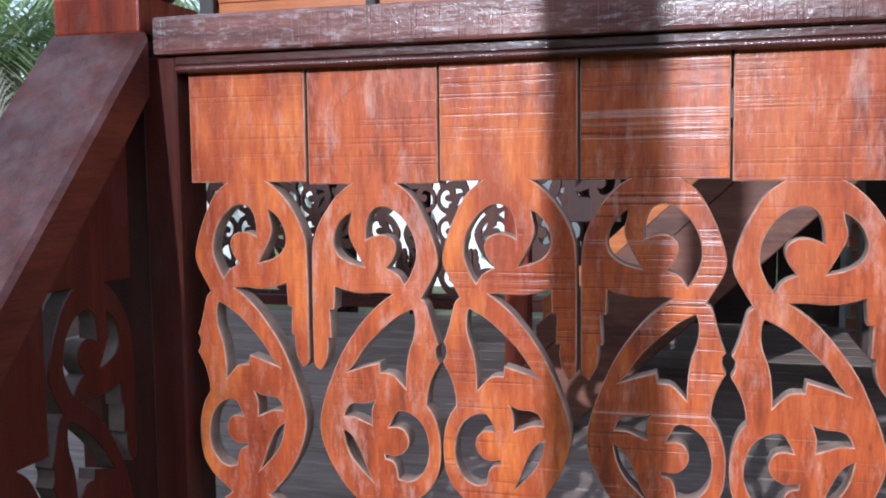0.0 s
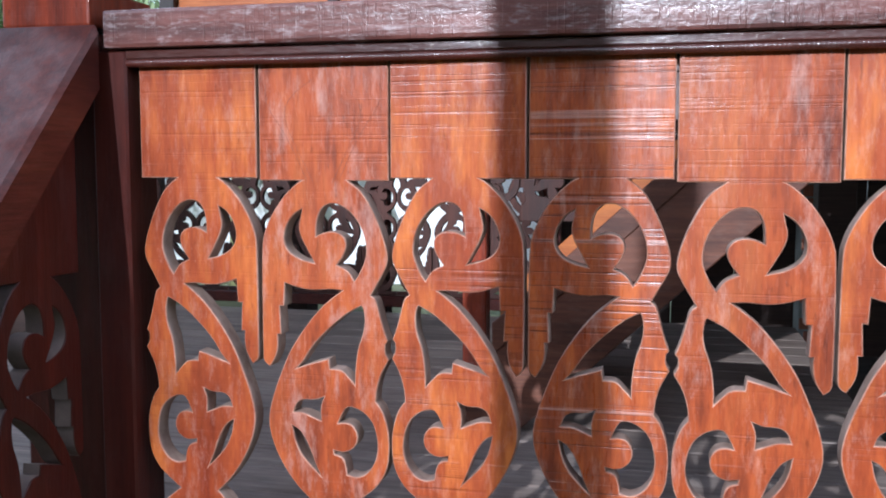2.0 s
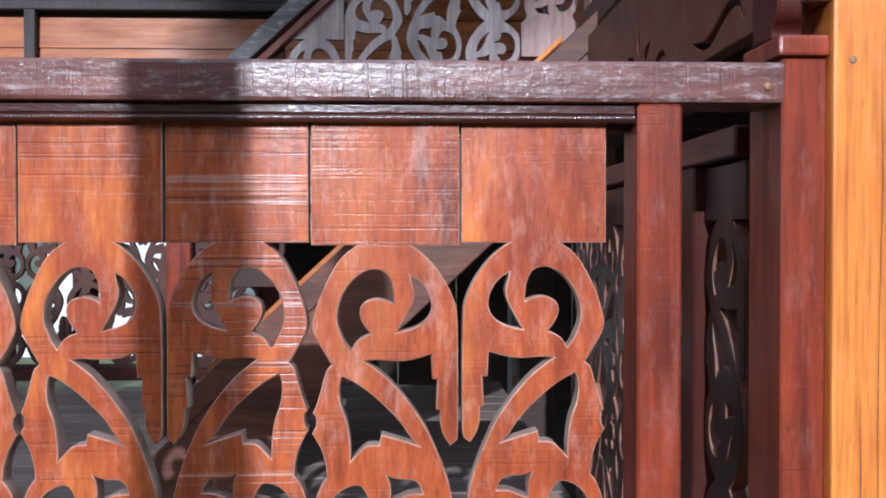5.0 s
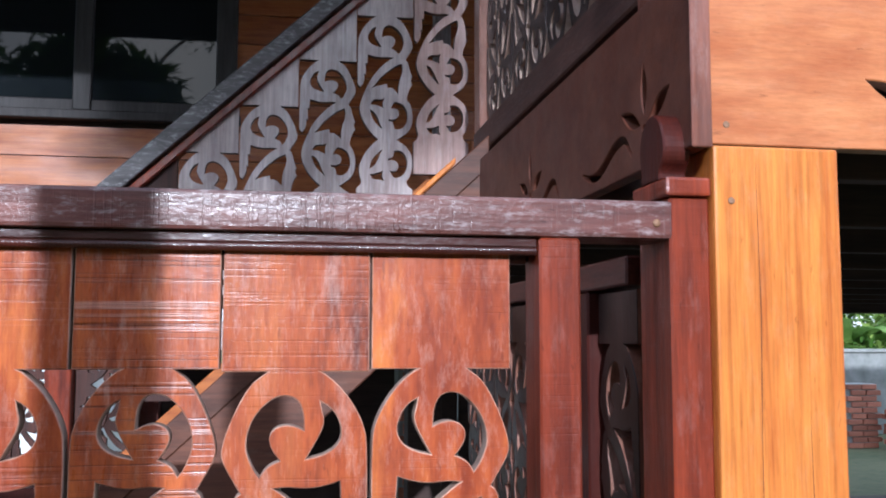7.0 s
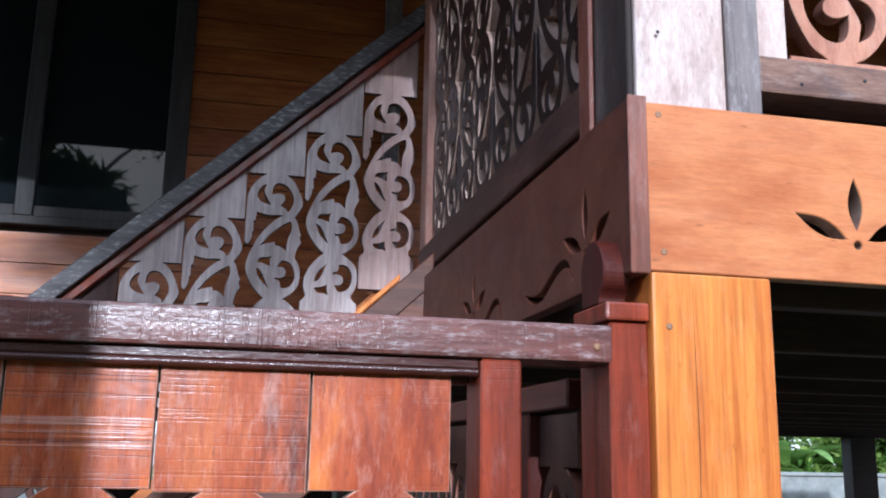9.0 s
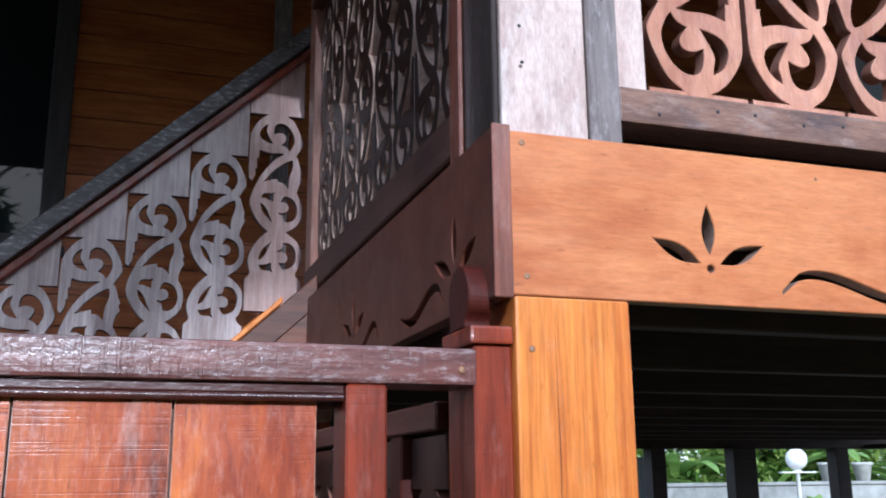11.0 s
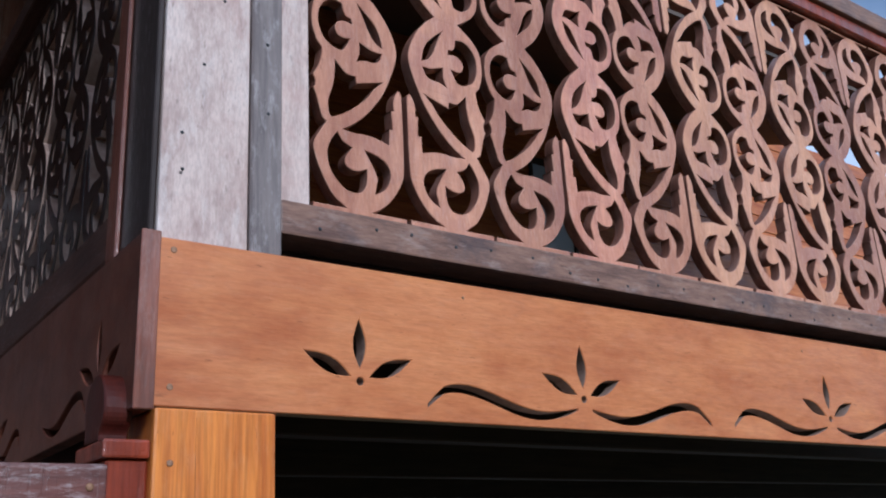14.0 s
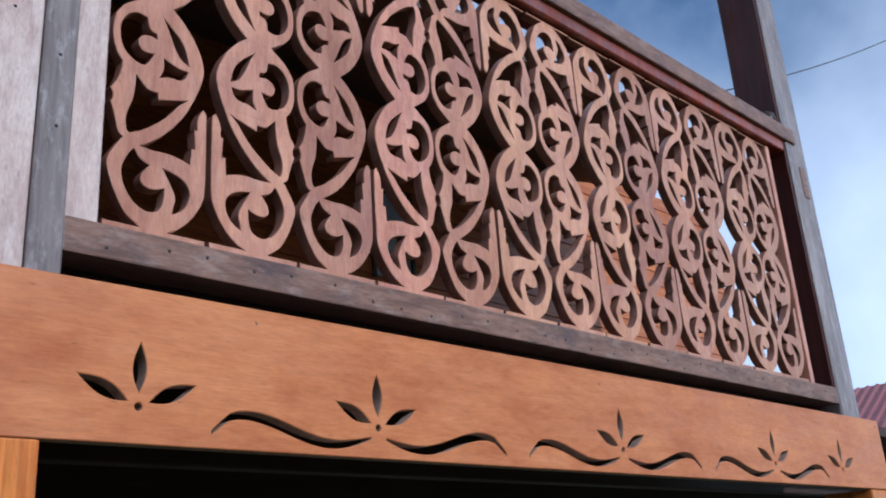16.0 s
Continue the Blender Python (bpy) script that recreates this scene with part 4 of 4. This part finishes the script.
for k in range(22):
    z0 = 1.905 + 0.1245 * k
    spans = [(-2.25, EAST)]
    if 2.32 < z0 + 0.06 < 3.6:
        spans = [(-2.25, WX0 - 0.002), (WX1 + 0.002, EAST)]
    if 3.25 < z0 + 0.06 < 3.86:
        spans = spans[:-1] + [(spans[-1][0], 3.80), (4.16, EAST)]
    for x0, x1 in spans:
        if x1 - x0 > 0.1:
            part("siding_board", prism([(WALL_Y, z0), (WALL_Y - 0.012, z0), (WALL_Y - 0.004, z0 + 0.122), (WALL_Y + 0.012, z0 + 0.122), (WALL_Y + 0.012, z0)], x1 - x0, 'x', 0), M_siding, wall, "", Matrix.Translation((x0, 0, 0)))
part("lining", box(-2.25, WX0, 4.013, 4.09, 1.9, 4.65, 0), M_darkx, wall)
part("lining", box(WX1, EAST, 4.013, 4.09, 1.9, 4.65, 0), M_darkx, wall)
part("lining", box(WX0, WX1, 4.013, 4.09, 1.9, 2.31, 0), M_darkx, wall)
for x, w, z0, z1 in ((-1.487, 0.045, 1.9, 2.30), (-2.27, 0.07, 1.9, 4.35), (0.60, 0.075, 1.9, 4.35)):
    part("batten", box(x, x + w, WALL_Y - 0.05, WALL_Y - 0.013, z0, z1, 0.003), M_strip if x > 0 else M_frame, wall)
window = tagged(new("window_1"), "grey timber window with dark glass panes", "window", kind="structure")
part("sill", box(WX0 - 0.03, WX1 + 0.02, WALL_Y - 0.045, WALL_Y + 0.012, 2.30, 2.338, 0.004), M_frame, window)
for x0, x1 in ((WX0, WX0 + 0.08), (-0.86, -0.79), (-0.302, WX1)):
    part("window_frame", box(x0, x1, WALL_Y - 0.035, WALL_Y + 0.03, 2.339, 3.6, 0.004), M_frame, window)
for x0, x1 in ((WX0 + 0.08, -0.86), (-0.79, -0.302)):
    part("window_frame", box(x0, x1, WALL_Y - 0.02, WALL_Y + 0.025, 2.339, 2.385, 0.004), M_frame, window)
    part("pane", box(x0, x1, WALL_Y + 0.0, WALL_Y + 0.006, 2.386, 3.6, 0), M_glass, window)
# window opening; the blue light in it is painted as a panel
shutter = tagged(new("window_2"), "small window, blue light put into a pale blue panel", "window", kind="structure")
part("shutter", box(3.83, 4.13, WALL_Y - 0.004, WALL_Y + 0.010, 3.28, 3.84, 0.003), M_bluegrey, shutter, "pale blue panel in place of the light")
for x0, x1, z0, z1 in ((3.802, 3.829, 3.26, 3.86), (4.131, 4.158, 3.26, 3.86)):
    part("window_frame", box(x0, x1, WALL_Y - 0.02, WALL_Y + 0.010, z0, z1, 0.003), M_frame, shutter)
room = tagged(new("house_floor", mesh_from(box(-2.25, 5.4, 4.1, 7.5, 1.86, 1.90, 0), "house_floor", M_darkx)), "dark floor of the house", "floor", kind="structure")
rear = tagged(new("wall_rear", mesh_from(box(-2.25, 5.4, 7.42, 7.5, 1.951, 3.35, 0), "wall_rear", M_siding)), "plain rear timber wall", "wall", kind="structure")
sidew = tagged(new("wall_side", mesh_from(box(-2.25, -2.17, 4.091, 7.41, 1.901, 3.35, 0), "wall_side", M_siding)), "plain side timber wall", "wall", kind="structure")
# out of view; eave set where it keeps the upper wall in shade
roof = tagged(new("roof", mesh_from(prism([(1.6, 3.40), (4.6, 4.72), (8.4, 3.04), (8.4, 3.13), (4.6, 4.81), (1.6, 3.48)], 5.4, 'x', 0), "roof", M_roof)), "unseen dark roof over the house, placed for its shade", "roof", kind="structure")
roof.matrix_basis = Matrix.Translation((-3.2, 0, 0))

# second unseen roof, added to darken the wall behind the fretwork
roof2 = tagged(new("roof_east", mesh_from(prism([(2.2, 3.67), (4.6, 4.73), (8.4, 3.05), (8.4, 3.14), (4.6, 4.82), (2.2, 3.76)], 3.75, 'x', 0), "roof_east", M_roof)), "unseen dark roof added to shade the wall behind the balcony", "roof", kind="structure")
roof2.matrix_basis = Matrix.Translation((2.204, 0, 0))

# ================= ground, garden, distance =================
gm = bmesh.new()
bmesh.ops.create_grid(gm, x_segments=60, y_segments=60, size=400)
ground = tagged(new("ground", mesh_from(gm, "ground", M_grass)), "grass and bare earth round the house", "ground", kind="structure")
# added dark sheet that keeps the shaded ground under the house black-brown
earth = tagged(new("bare_earth", mesh_from(box(-3.2, 9.2, 1.0, 8.2, -0.05, 0.012, 0), "bare_earth", M_earth)), "dark earth-coloured sheet added under the house", "ground", kind="structure")
# unseen post behind the walker, set to cast the stripe on the railing
porch_post = tagged(new("porch_post", mesh_from(box(-0.063, 0.063, -0.07, 0.07, 0, 4.2, 0.004), "porch_post", M_darkredz)), "unseen dark post in the yard, casts the railing's shadow stripe", "post")
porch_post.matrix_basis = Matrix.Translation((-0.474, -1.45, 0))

# landing's side railing under the balcony edge
lside = thing("landing_side_railing", "landing's side railing, shade in its dark red fretwork", "railing", (0.49, 1.9, 0.735))
lb = Matrix.Translation((-0.49, -1.9, -0.735))
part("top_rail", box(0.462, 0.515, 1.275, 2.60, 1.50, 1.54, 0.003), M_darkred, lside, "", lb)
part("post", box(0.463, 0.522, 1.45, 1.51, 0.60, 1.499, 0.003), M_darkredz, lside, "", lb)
# shade-dark faces again, with pale edges painted for lit glints
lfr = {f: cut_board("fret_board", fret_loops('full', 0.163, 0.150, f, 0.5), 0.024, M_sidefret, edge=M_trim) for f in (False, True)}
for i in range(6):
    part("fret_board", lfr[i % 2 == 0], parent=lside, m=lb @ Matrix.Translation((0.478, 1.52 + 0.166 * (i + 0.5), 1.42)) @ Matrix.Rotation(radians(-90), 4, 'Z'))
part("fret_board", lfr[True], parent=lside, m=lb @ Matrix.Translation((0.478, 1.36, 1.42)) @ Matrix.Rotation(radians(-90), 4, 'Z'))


# ---- plants ----
def leaf_blade(b, base, direction, length, width, droop, folds=7, tear=None):
    """An arching blade with a folded midrib; b collects it."""
    d = Vector(direction).normalized()
    side_v = d.cross(Vector((0, 0, 1)))
    if side_v.length < 0.05:
        side_v = Vector((1, 0, 0))
    side_v.normalize()
    pos, rows = Vector(base), []
    for i in range(folds + 1):
        t = i / folds
        w = width * (math.sin(math.pi * min(1, 0.08 + t * 0.92)) ** 0.7) * (1 - 0.15 * t)
        up = side_v.cross(d).normalized()
        jit = (tear.uniform(0.75, 1.05) if tear else 1)
        rows.append((b.verts.new(pos - side_v * w * jit + up * w * 0.25), b.verts.new(pos), b.verts.new(pos + side_v * w * (tear.uniform(0.75, 1.05) if tear else 1) + up * w * 0.25)))
        pos = pos + d * (length / folds)
        d = (d - Vector((0, 0, droop / folds))).normalized()
    for q, r in zip(rows, rows[1:]):
        b.faces.new((q[0], q[1], r[1], r[0]))
        b.faces.new((q[1], q[2], r[2], r[1]))


def banana(at, height, seed, leaves=9, size=1.0, label="green banana plant with broad arching leaves"):
    r = random.Random(seed)
    ob = thing("banana_plant", label, "plant", at, "banana plants")
    part("stem", lathe([(0.11 * size, 0), (0.09 * size, height * 0.5), (0.05 * size, height), (0.02, height + 0.25)], 10), M_stem, ob)
    for k in range(leaves):
        a = 2.4 * k + r.uniform(-0.3, 0.3)
        b = bmesh.new()
        leaf_blade(b, (0, 0, height - 0.05 + r.uniform(0, .2)), (math.cos(a), math.sin(a), r.uniform(0.7, 1.8)), r.uniform(1.3, 2.1) * size, r.uniform(0.2, 0.3) * size, r.uniform(1.0, 2.2), 10, r)
        part("leaf", b, M_banana, ob)
    return ob


def palm(at, height, seed, fronds=14, size=2.6):
    r = random.Random(seed)
    ob = thing("coconut_palm", "coconut palm with long feathery drooping fronds", "tree", at, "palms")
    part("trunk", lathe([(0.17, 0), (0.13, height * 0.5), (0.11, height)], 10), M_trunk, ob)
    for k in range(fronds):
        a = 2.4 * k + r.uniform(-0.2, 0.2)
        d = Vector((math.cos(a), math.sin(a), r.uniform(0.1, 1.4))).normalized()
        b, pos, droop = bmesh.new(), Vector((0, 0, height)), r.uniform(1.0, 1.9)
        steps = 34
        for i in range(steps):
            t = i / steps
            side_v = d.cross(Vector((0, 0, 1))).normalized()
            ln = size * 0.26 * math.sin(math.pi * (0.1 + 0.85 * t)) + 0.05
            for sg in (-1, 1):
                leaf_blade(b, pos, side_v * sg + d * 0.7 - Vector((0, 0, 0.35 + r.uniform(0, .3))), ln, 0.018, 0.7, 3)
            nxt = pos + d * size / steps
            leaf_blade(b, pos, d, size / steps, 0.014, 0, 1)
            pos, d = nxt, (d - Vector((0, 0, droop / steps))).normalized()
        part("frond", b, M_palm, ob)
    return ob


def bush(at, sx, sy, sz, count, seed, leaf=0.16, lump=0.4, name="hedge_foliage", label="dense leafy garden bushes", mat=None):
    """A bank of many single leaves with an uneven outline."""
    r = random.Random(seed)
    b = bmesh.new()
    lumps = [(r.uniform(-sx, sx), r.uniform(-sy, sy), r.uniform(0.35, 1.0) * sz) for _ in range(14)]
    for _ in range(count):
        lx, ly, lz = r.choice(lumps)
        rad = r.uniform(0.4, 1.0) * sz * lump
        th, ph = r.uniform(0, 2 * math.pi), r.uniform(-0.9, 1.4)
        q = Vector((lx + rad * math.cos(th) * math.cos(ph), ly + rad * math.sin(th) * math.cos(ph), max(0.02, lz * 0.6 + rad * math.sin(ph))))
        leaf_blade(b, q, (r.uniform(-1, 1), r.uniform(-1, 1), r.uniform(-0.3, 0.8)), leaf * r.uniform(0.7, 1.5), leaf * 0.22, 0.8, 2)
    ob = new(name, mesh_from(b, name, mat or M_hedge))
    ob.matrix_basis = Matrix.Translation(at)
    return tagged(ob, label, "bushes", kind="stuff")


# left of the landing
banana((-7.0, 7.2, 0), 1.15, 3, 9, 0.7)
banana((-7.8, 8.6, 0), 2.2, 4, 10)
banana((-4.6, 9.6, 0), 1.6, 8, 9)
palm((-8.2, 9.2, 0), 3.3, 6, 16, 3.0)
palm((-6.2, 12.5, 0), 4.2, 9, 14, 3.0)
palm((-6.9, 8.3, 0), 2.6, 21, 28, 2.6)
banana((-5.9, 6.0, 0), 0.75, 31, 8, 0.6)
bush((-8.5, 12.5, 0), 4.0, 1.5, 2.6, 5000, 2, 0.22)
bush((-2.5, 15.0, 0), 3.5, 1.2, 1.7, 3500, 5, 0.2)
side_fence = tagged(new("dark_fence", mesh_from(box(-6.5, -3.0, 5.2, 5.26, 0.0, 1.62, 0.004), "dark_fence", M_darkx)), "dark low board fence beyond the steps", "fence")

# garden seen under the house
gwall = tagged(new("garden_wall", mesh_from(box(2.0, 26.0, 13.5, 13.7, 0, 1.245, 0.01), "garden_wall", M_concrete)), "grey mossy concrete garden wall", "wall", kind="structure")
part("coping", box(1.95, 26.0, 13.46, 13.74, 1.246, 1.30, 0.008), M_concrete, gwall)
for k, (x, y, h, sd) in enumerate(((8.2, 15.0, 0.5, 11), (9.6, 15.4, 0.6, 12), (11.2, 14.9, 0.4, 13), (12.8, 15.6, 0.7, 14), (14.6, 15.0, 0.5, 15))):
    banana((x, y, 0.4), h, sd, 11, 1.0)
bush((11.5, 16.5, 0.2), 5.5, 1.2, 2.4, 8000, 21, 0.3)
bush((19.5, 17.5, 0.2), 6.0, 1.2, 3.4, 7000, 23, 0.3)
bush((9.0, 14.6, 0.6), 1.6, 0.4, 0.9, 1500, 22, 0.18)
lamp = thing("garden_lamp", "white globe lamp on a slim post", "lamp", (9.59, 12.0, 0))
part("pole", lathe([(0.05, 0), (0.035, 0.3), (0.03, 1.44), (0.06, 1.46), (0.06, 1.48)], 12), M_white, lamp)
part("arm_plate", box(-0.3, 0.3, -0.05, 0.05, 1.44, 1.46, 0.003), M_white, lamp)
gl = bmesh.new()
bmesh.ops.create_uvsphere(gl, u_segments=24, v_segments=16, radius=0.155)
for f in gl.faces:
    f.smooth = True
part("globe", gl, M_globe, lamp, "white opal globe", Matrix.Translation((0, 0, 1.64)))
pot0 = thing("flower_pot", "white plant pot on the garden wall", "flower pot", (11.5, 13.6, 1.30), "pots on the wall")
part("pot", lathe([(0.11, 0), (0.16, 0.26), (0.18, 0.27), (0.18, 0.31), (0.15, 0.31), (0.14, 0.25)], 18), M_pot, pot0)
for x in (12.2, 13.1, 13.7, 14.9):
    copy_thing(pot0, Matrix.Translation((x, 13.6, 1.30)))
tank = tagged(new("grey_panel", mesh_from(box(4.05, 4.24, 7.2, 7.26, 0.0, 1.58, 0.004), "grey_panel", M_bluegrey)), "pale blue-grey painted board leaning by a post", "board")

# brick pier and a stack of loose bricks
brick_me = mesh_from(box(-0.105, 0.105, -0.05, 0.05, -0.032, 0.032, 0.004), "brick", M_brick)
pier = thing("brick_pier", "red brick pier with grey mortar", "pier", (7.6, 12.0, 0))
part("mortar", box(-0.20, 0.20, -0.19, 0.19, 0, 0.85, 0.004), M_concrete, pier)
for c in range(11):
    for k in range(2):
        x = -0.11 + 0.22 * k
        part("brick", brick_me, parent=pier, m=Matrix.Translation((x + (0.03 if c % 2 else -0.03), -0.16, 0.04 + 0.077 * c)))
stack = thing("brick_stack", "heap of loose old bricks on the ground", "bricks", (8.6, 11.6, 0))
rr = random.Random(9)
for c in range(8):
    for k in range(6):
        part("brick", brick_me, parent=stack, m=Matrix.Translation((-0.7 + 0.25 * k + rr.uniform(-.03, .03), rr.uniform(-.06, .06), 0.033 + 0.066 * c)) @ Matrix.Rotation(rr.uniform(-.25, .25), 4, 'Z'))
pier2 = thing("brick_pier", "old brick pier under the house", "pier", (0.8, 6.0, 0))
part("mortar", box(-0.12, 0.12, -0.12, 0.12, 0, 1.84, 0.004), M_concrete, pier2)
for c in range(23):
    part("brick", brick_me, parent=pier2, m=Matrix.Translation((0.012 if c % 2 else -0.012, -0.085, 0.04 + 0.077 * c)))

# neighbour's house beyond the balcony
house = thing("neighbour_house", "white house with a maroon tiled roof", "house", (27.0, 8.2, -0.9))
part("wall", box(-2.4, 6, -2.6, 6, 0, 4.4, 0.02), M_white, house)
part("roof", prism([(-3.4, 4.2), (1.8, 7.2), (7.0, 4.2), (7.0, 4.05), (1.8, 7.0), (-3.4, 4.05)], 9.6, 'y', 0.01), M_rooftile, house, "maroon tiled roof", Matrix.Translation((0, -3.2, 0)))
for k in range(22):
    t = k / 22
    part("tile_course", box(-0.14, 0.14, -3.22, 6.42, 0, 0.045, 0.012), M_rooftile, house, "", Matrix.Translation((-3.3 + 5.1 * t, 0, 4.23 + 2.94 * t)) @ Matrix.Rotation(radians(-30), 4, 'Y'))

for k in range(34):
    part("tile_roll", lathe([(0.075, 0), (0.08, 0.02), (0.08, 5.88), (0.075, 5.9)], 10), M_rooftile, house, "", Matrix.Translation((-3.38, -3.1 + 0.285 * k, 4.2)) @ Matrix.Rotation(radians(60), 4, 'Y'))
part("verge", box(0, 5.9, -0.09, 0.09, 0, 0.12, 0.02), M_white, house, "white mortared verge", Matrix.Translation((-3.4, -3.2, 4.24)) @ Matrix.Rotation(radians(-30), 4, 'Y'))

# cable across the sky
cable = bpy.data.curves.new("cable", 'CURVE')
cable.dimensions, cable.bevel_depth, cable.bevel_resolution = '3D', 0.012, 2
sp = cable.splines.new('POLY')
sp.points.add(24)
for i, q in enumerate(sp.points):
    t = i / 24
    q.co = (8.0 + 18.0 * t, 6.0, 6.42 + 8.85 * t - 1.0 * 4 * t * (1 - t) * 0.35, 1)
cable_ob = new("cable_src", cable)
cme = bpy.data.meshes.new_from_object(cable_ob)
bpy.data.objects.remove(cable_ob)
cme.materials.clear()
cme.materials.append(M_black)
tagged(new("overhead_cable", cme), "black cable slung across the sky", "cable")

# unseen trees added across the yard, behind the walker, for shade and dark reflections
for seed, (x, y, h, w, lump) in zip((34, 31, 36, 27, 46, 51, 38, 61, 62, 63, 64), ((-6.4, -13.5, 8.4, 1.2, 0.4), (-9.4, -14.2, 9.0, 1.2, 0.4), (-4.1, -13.8, 11.8, 0.9, 0.075), (-14.0, -12.5, 8.0, 1.2, 0.4),
                         (6.0, -14.5, 4.2, 2.6, 0.4), (11.0, -13.0, 4.8, 2.6, 0.4), (-1.5, -15.5, 3.6, 2.6, 0.4),
                         (7.2, -14.0, 10.5, 2.6, 0.2), (12.5, -10.0, 9.0, 2.6, 0.25), (-0.8, -14.5, 6.4, 2.6, 0.28), (3.4, -14.5, 6.4, 2.4, 0.28))):
    bush((x, y, 0), w, 1.2, h, 11000 if h > 6 else 3000, seed, 0.55, lump, "yard_trees", "unseen leafy trees added for shade and dark reflections", M_bush)
# unseen tree added so that its crown keeps sun off the stair railing
tall = thing("slender_tree", "unseen leaning tree, crown added to shade the stair railing", "tree", (-4.22, -13.5, 0))
tr = bmesh.new()
rings = []
for i in range(15):
    t = i / 14
    cx, cz, rad = 2.27 * t ** 5, 8.5 * t, 0.11 * (1 - 0.5 * t)
    rings.append([tr.verts.new((cx + rad * math.cos(k * math.pi / 4), rad * math.sin(k * math.pi / 4), cz)) for k in range(8)])
for q, w in zip(rings, rings[1:]):
    for k in range(8):
        tr.faces.new((q[k], q[(k + 1) % 8], w[(k + 1) % 8], w[k]))
part("trunk", tr, M_trunk, tall)
crown = bmesh.new()
r = random.Random(77)
for _ in range(2000):
    q = Vector((r.gauss(2.36, 0.36), r.gauss(0, 0.35), r.gauss(9.0, 0.33)))
    leaf_blade(crown, q, (r.uniform(-1, 1), r.uniform(-1, 1), r.uniform(-0.5, 0.6)), 0.17 * r.uniform(0.7, 1.4), 0.045, 0.8, 2)
part("crown", crown, M_bush, tall)

# added sunlit white wall past the landing: stands for the glare behind the back railing
wwall = tagged(new("white_wall", mesh_from(box(-9.0, -1.0, 11.0, 11.2, 0, 2.3, 0.01), "white_wall", M_white)), "white wall added for the bright background past the landing", "wall", kind="structure")
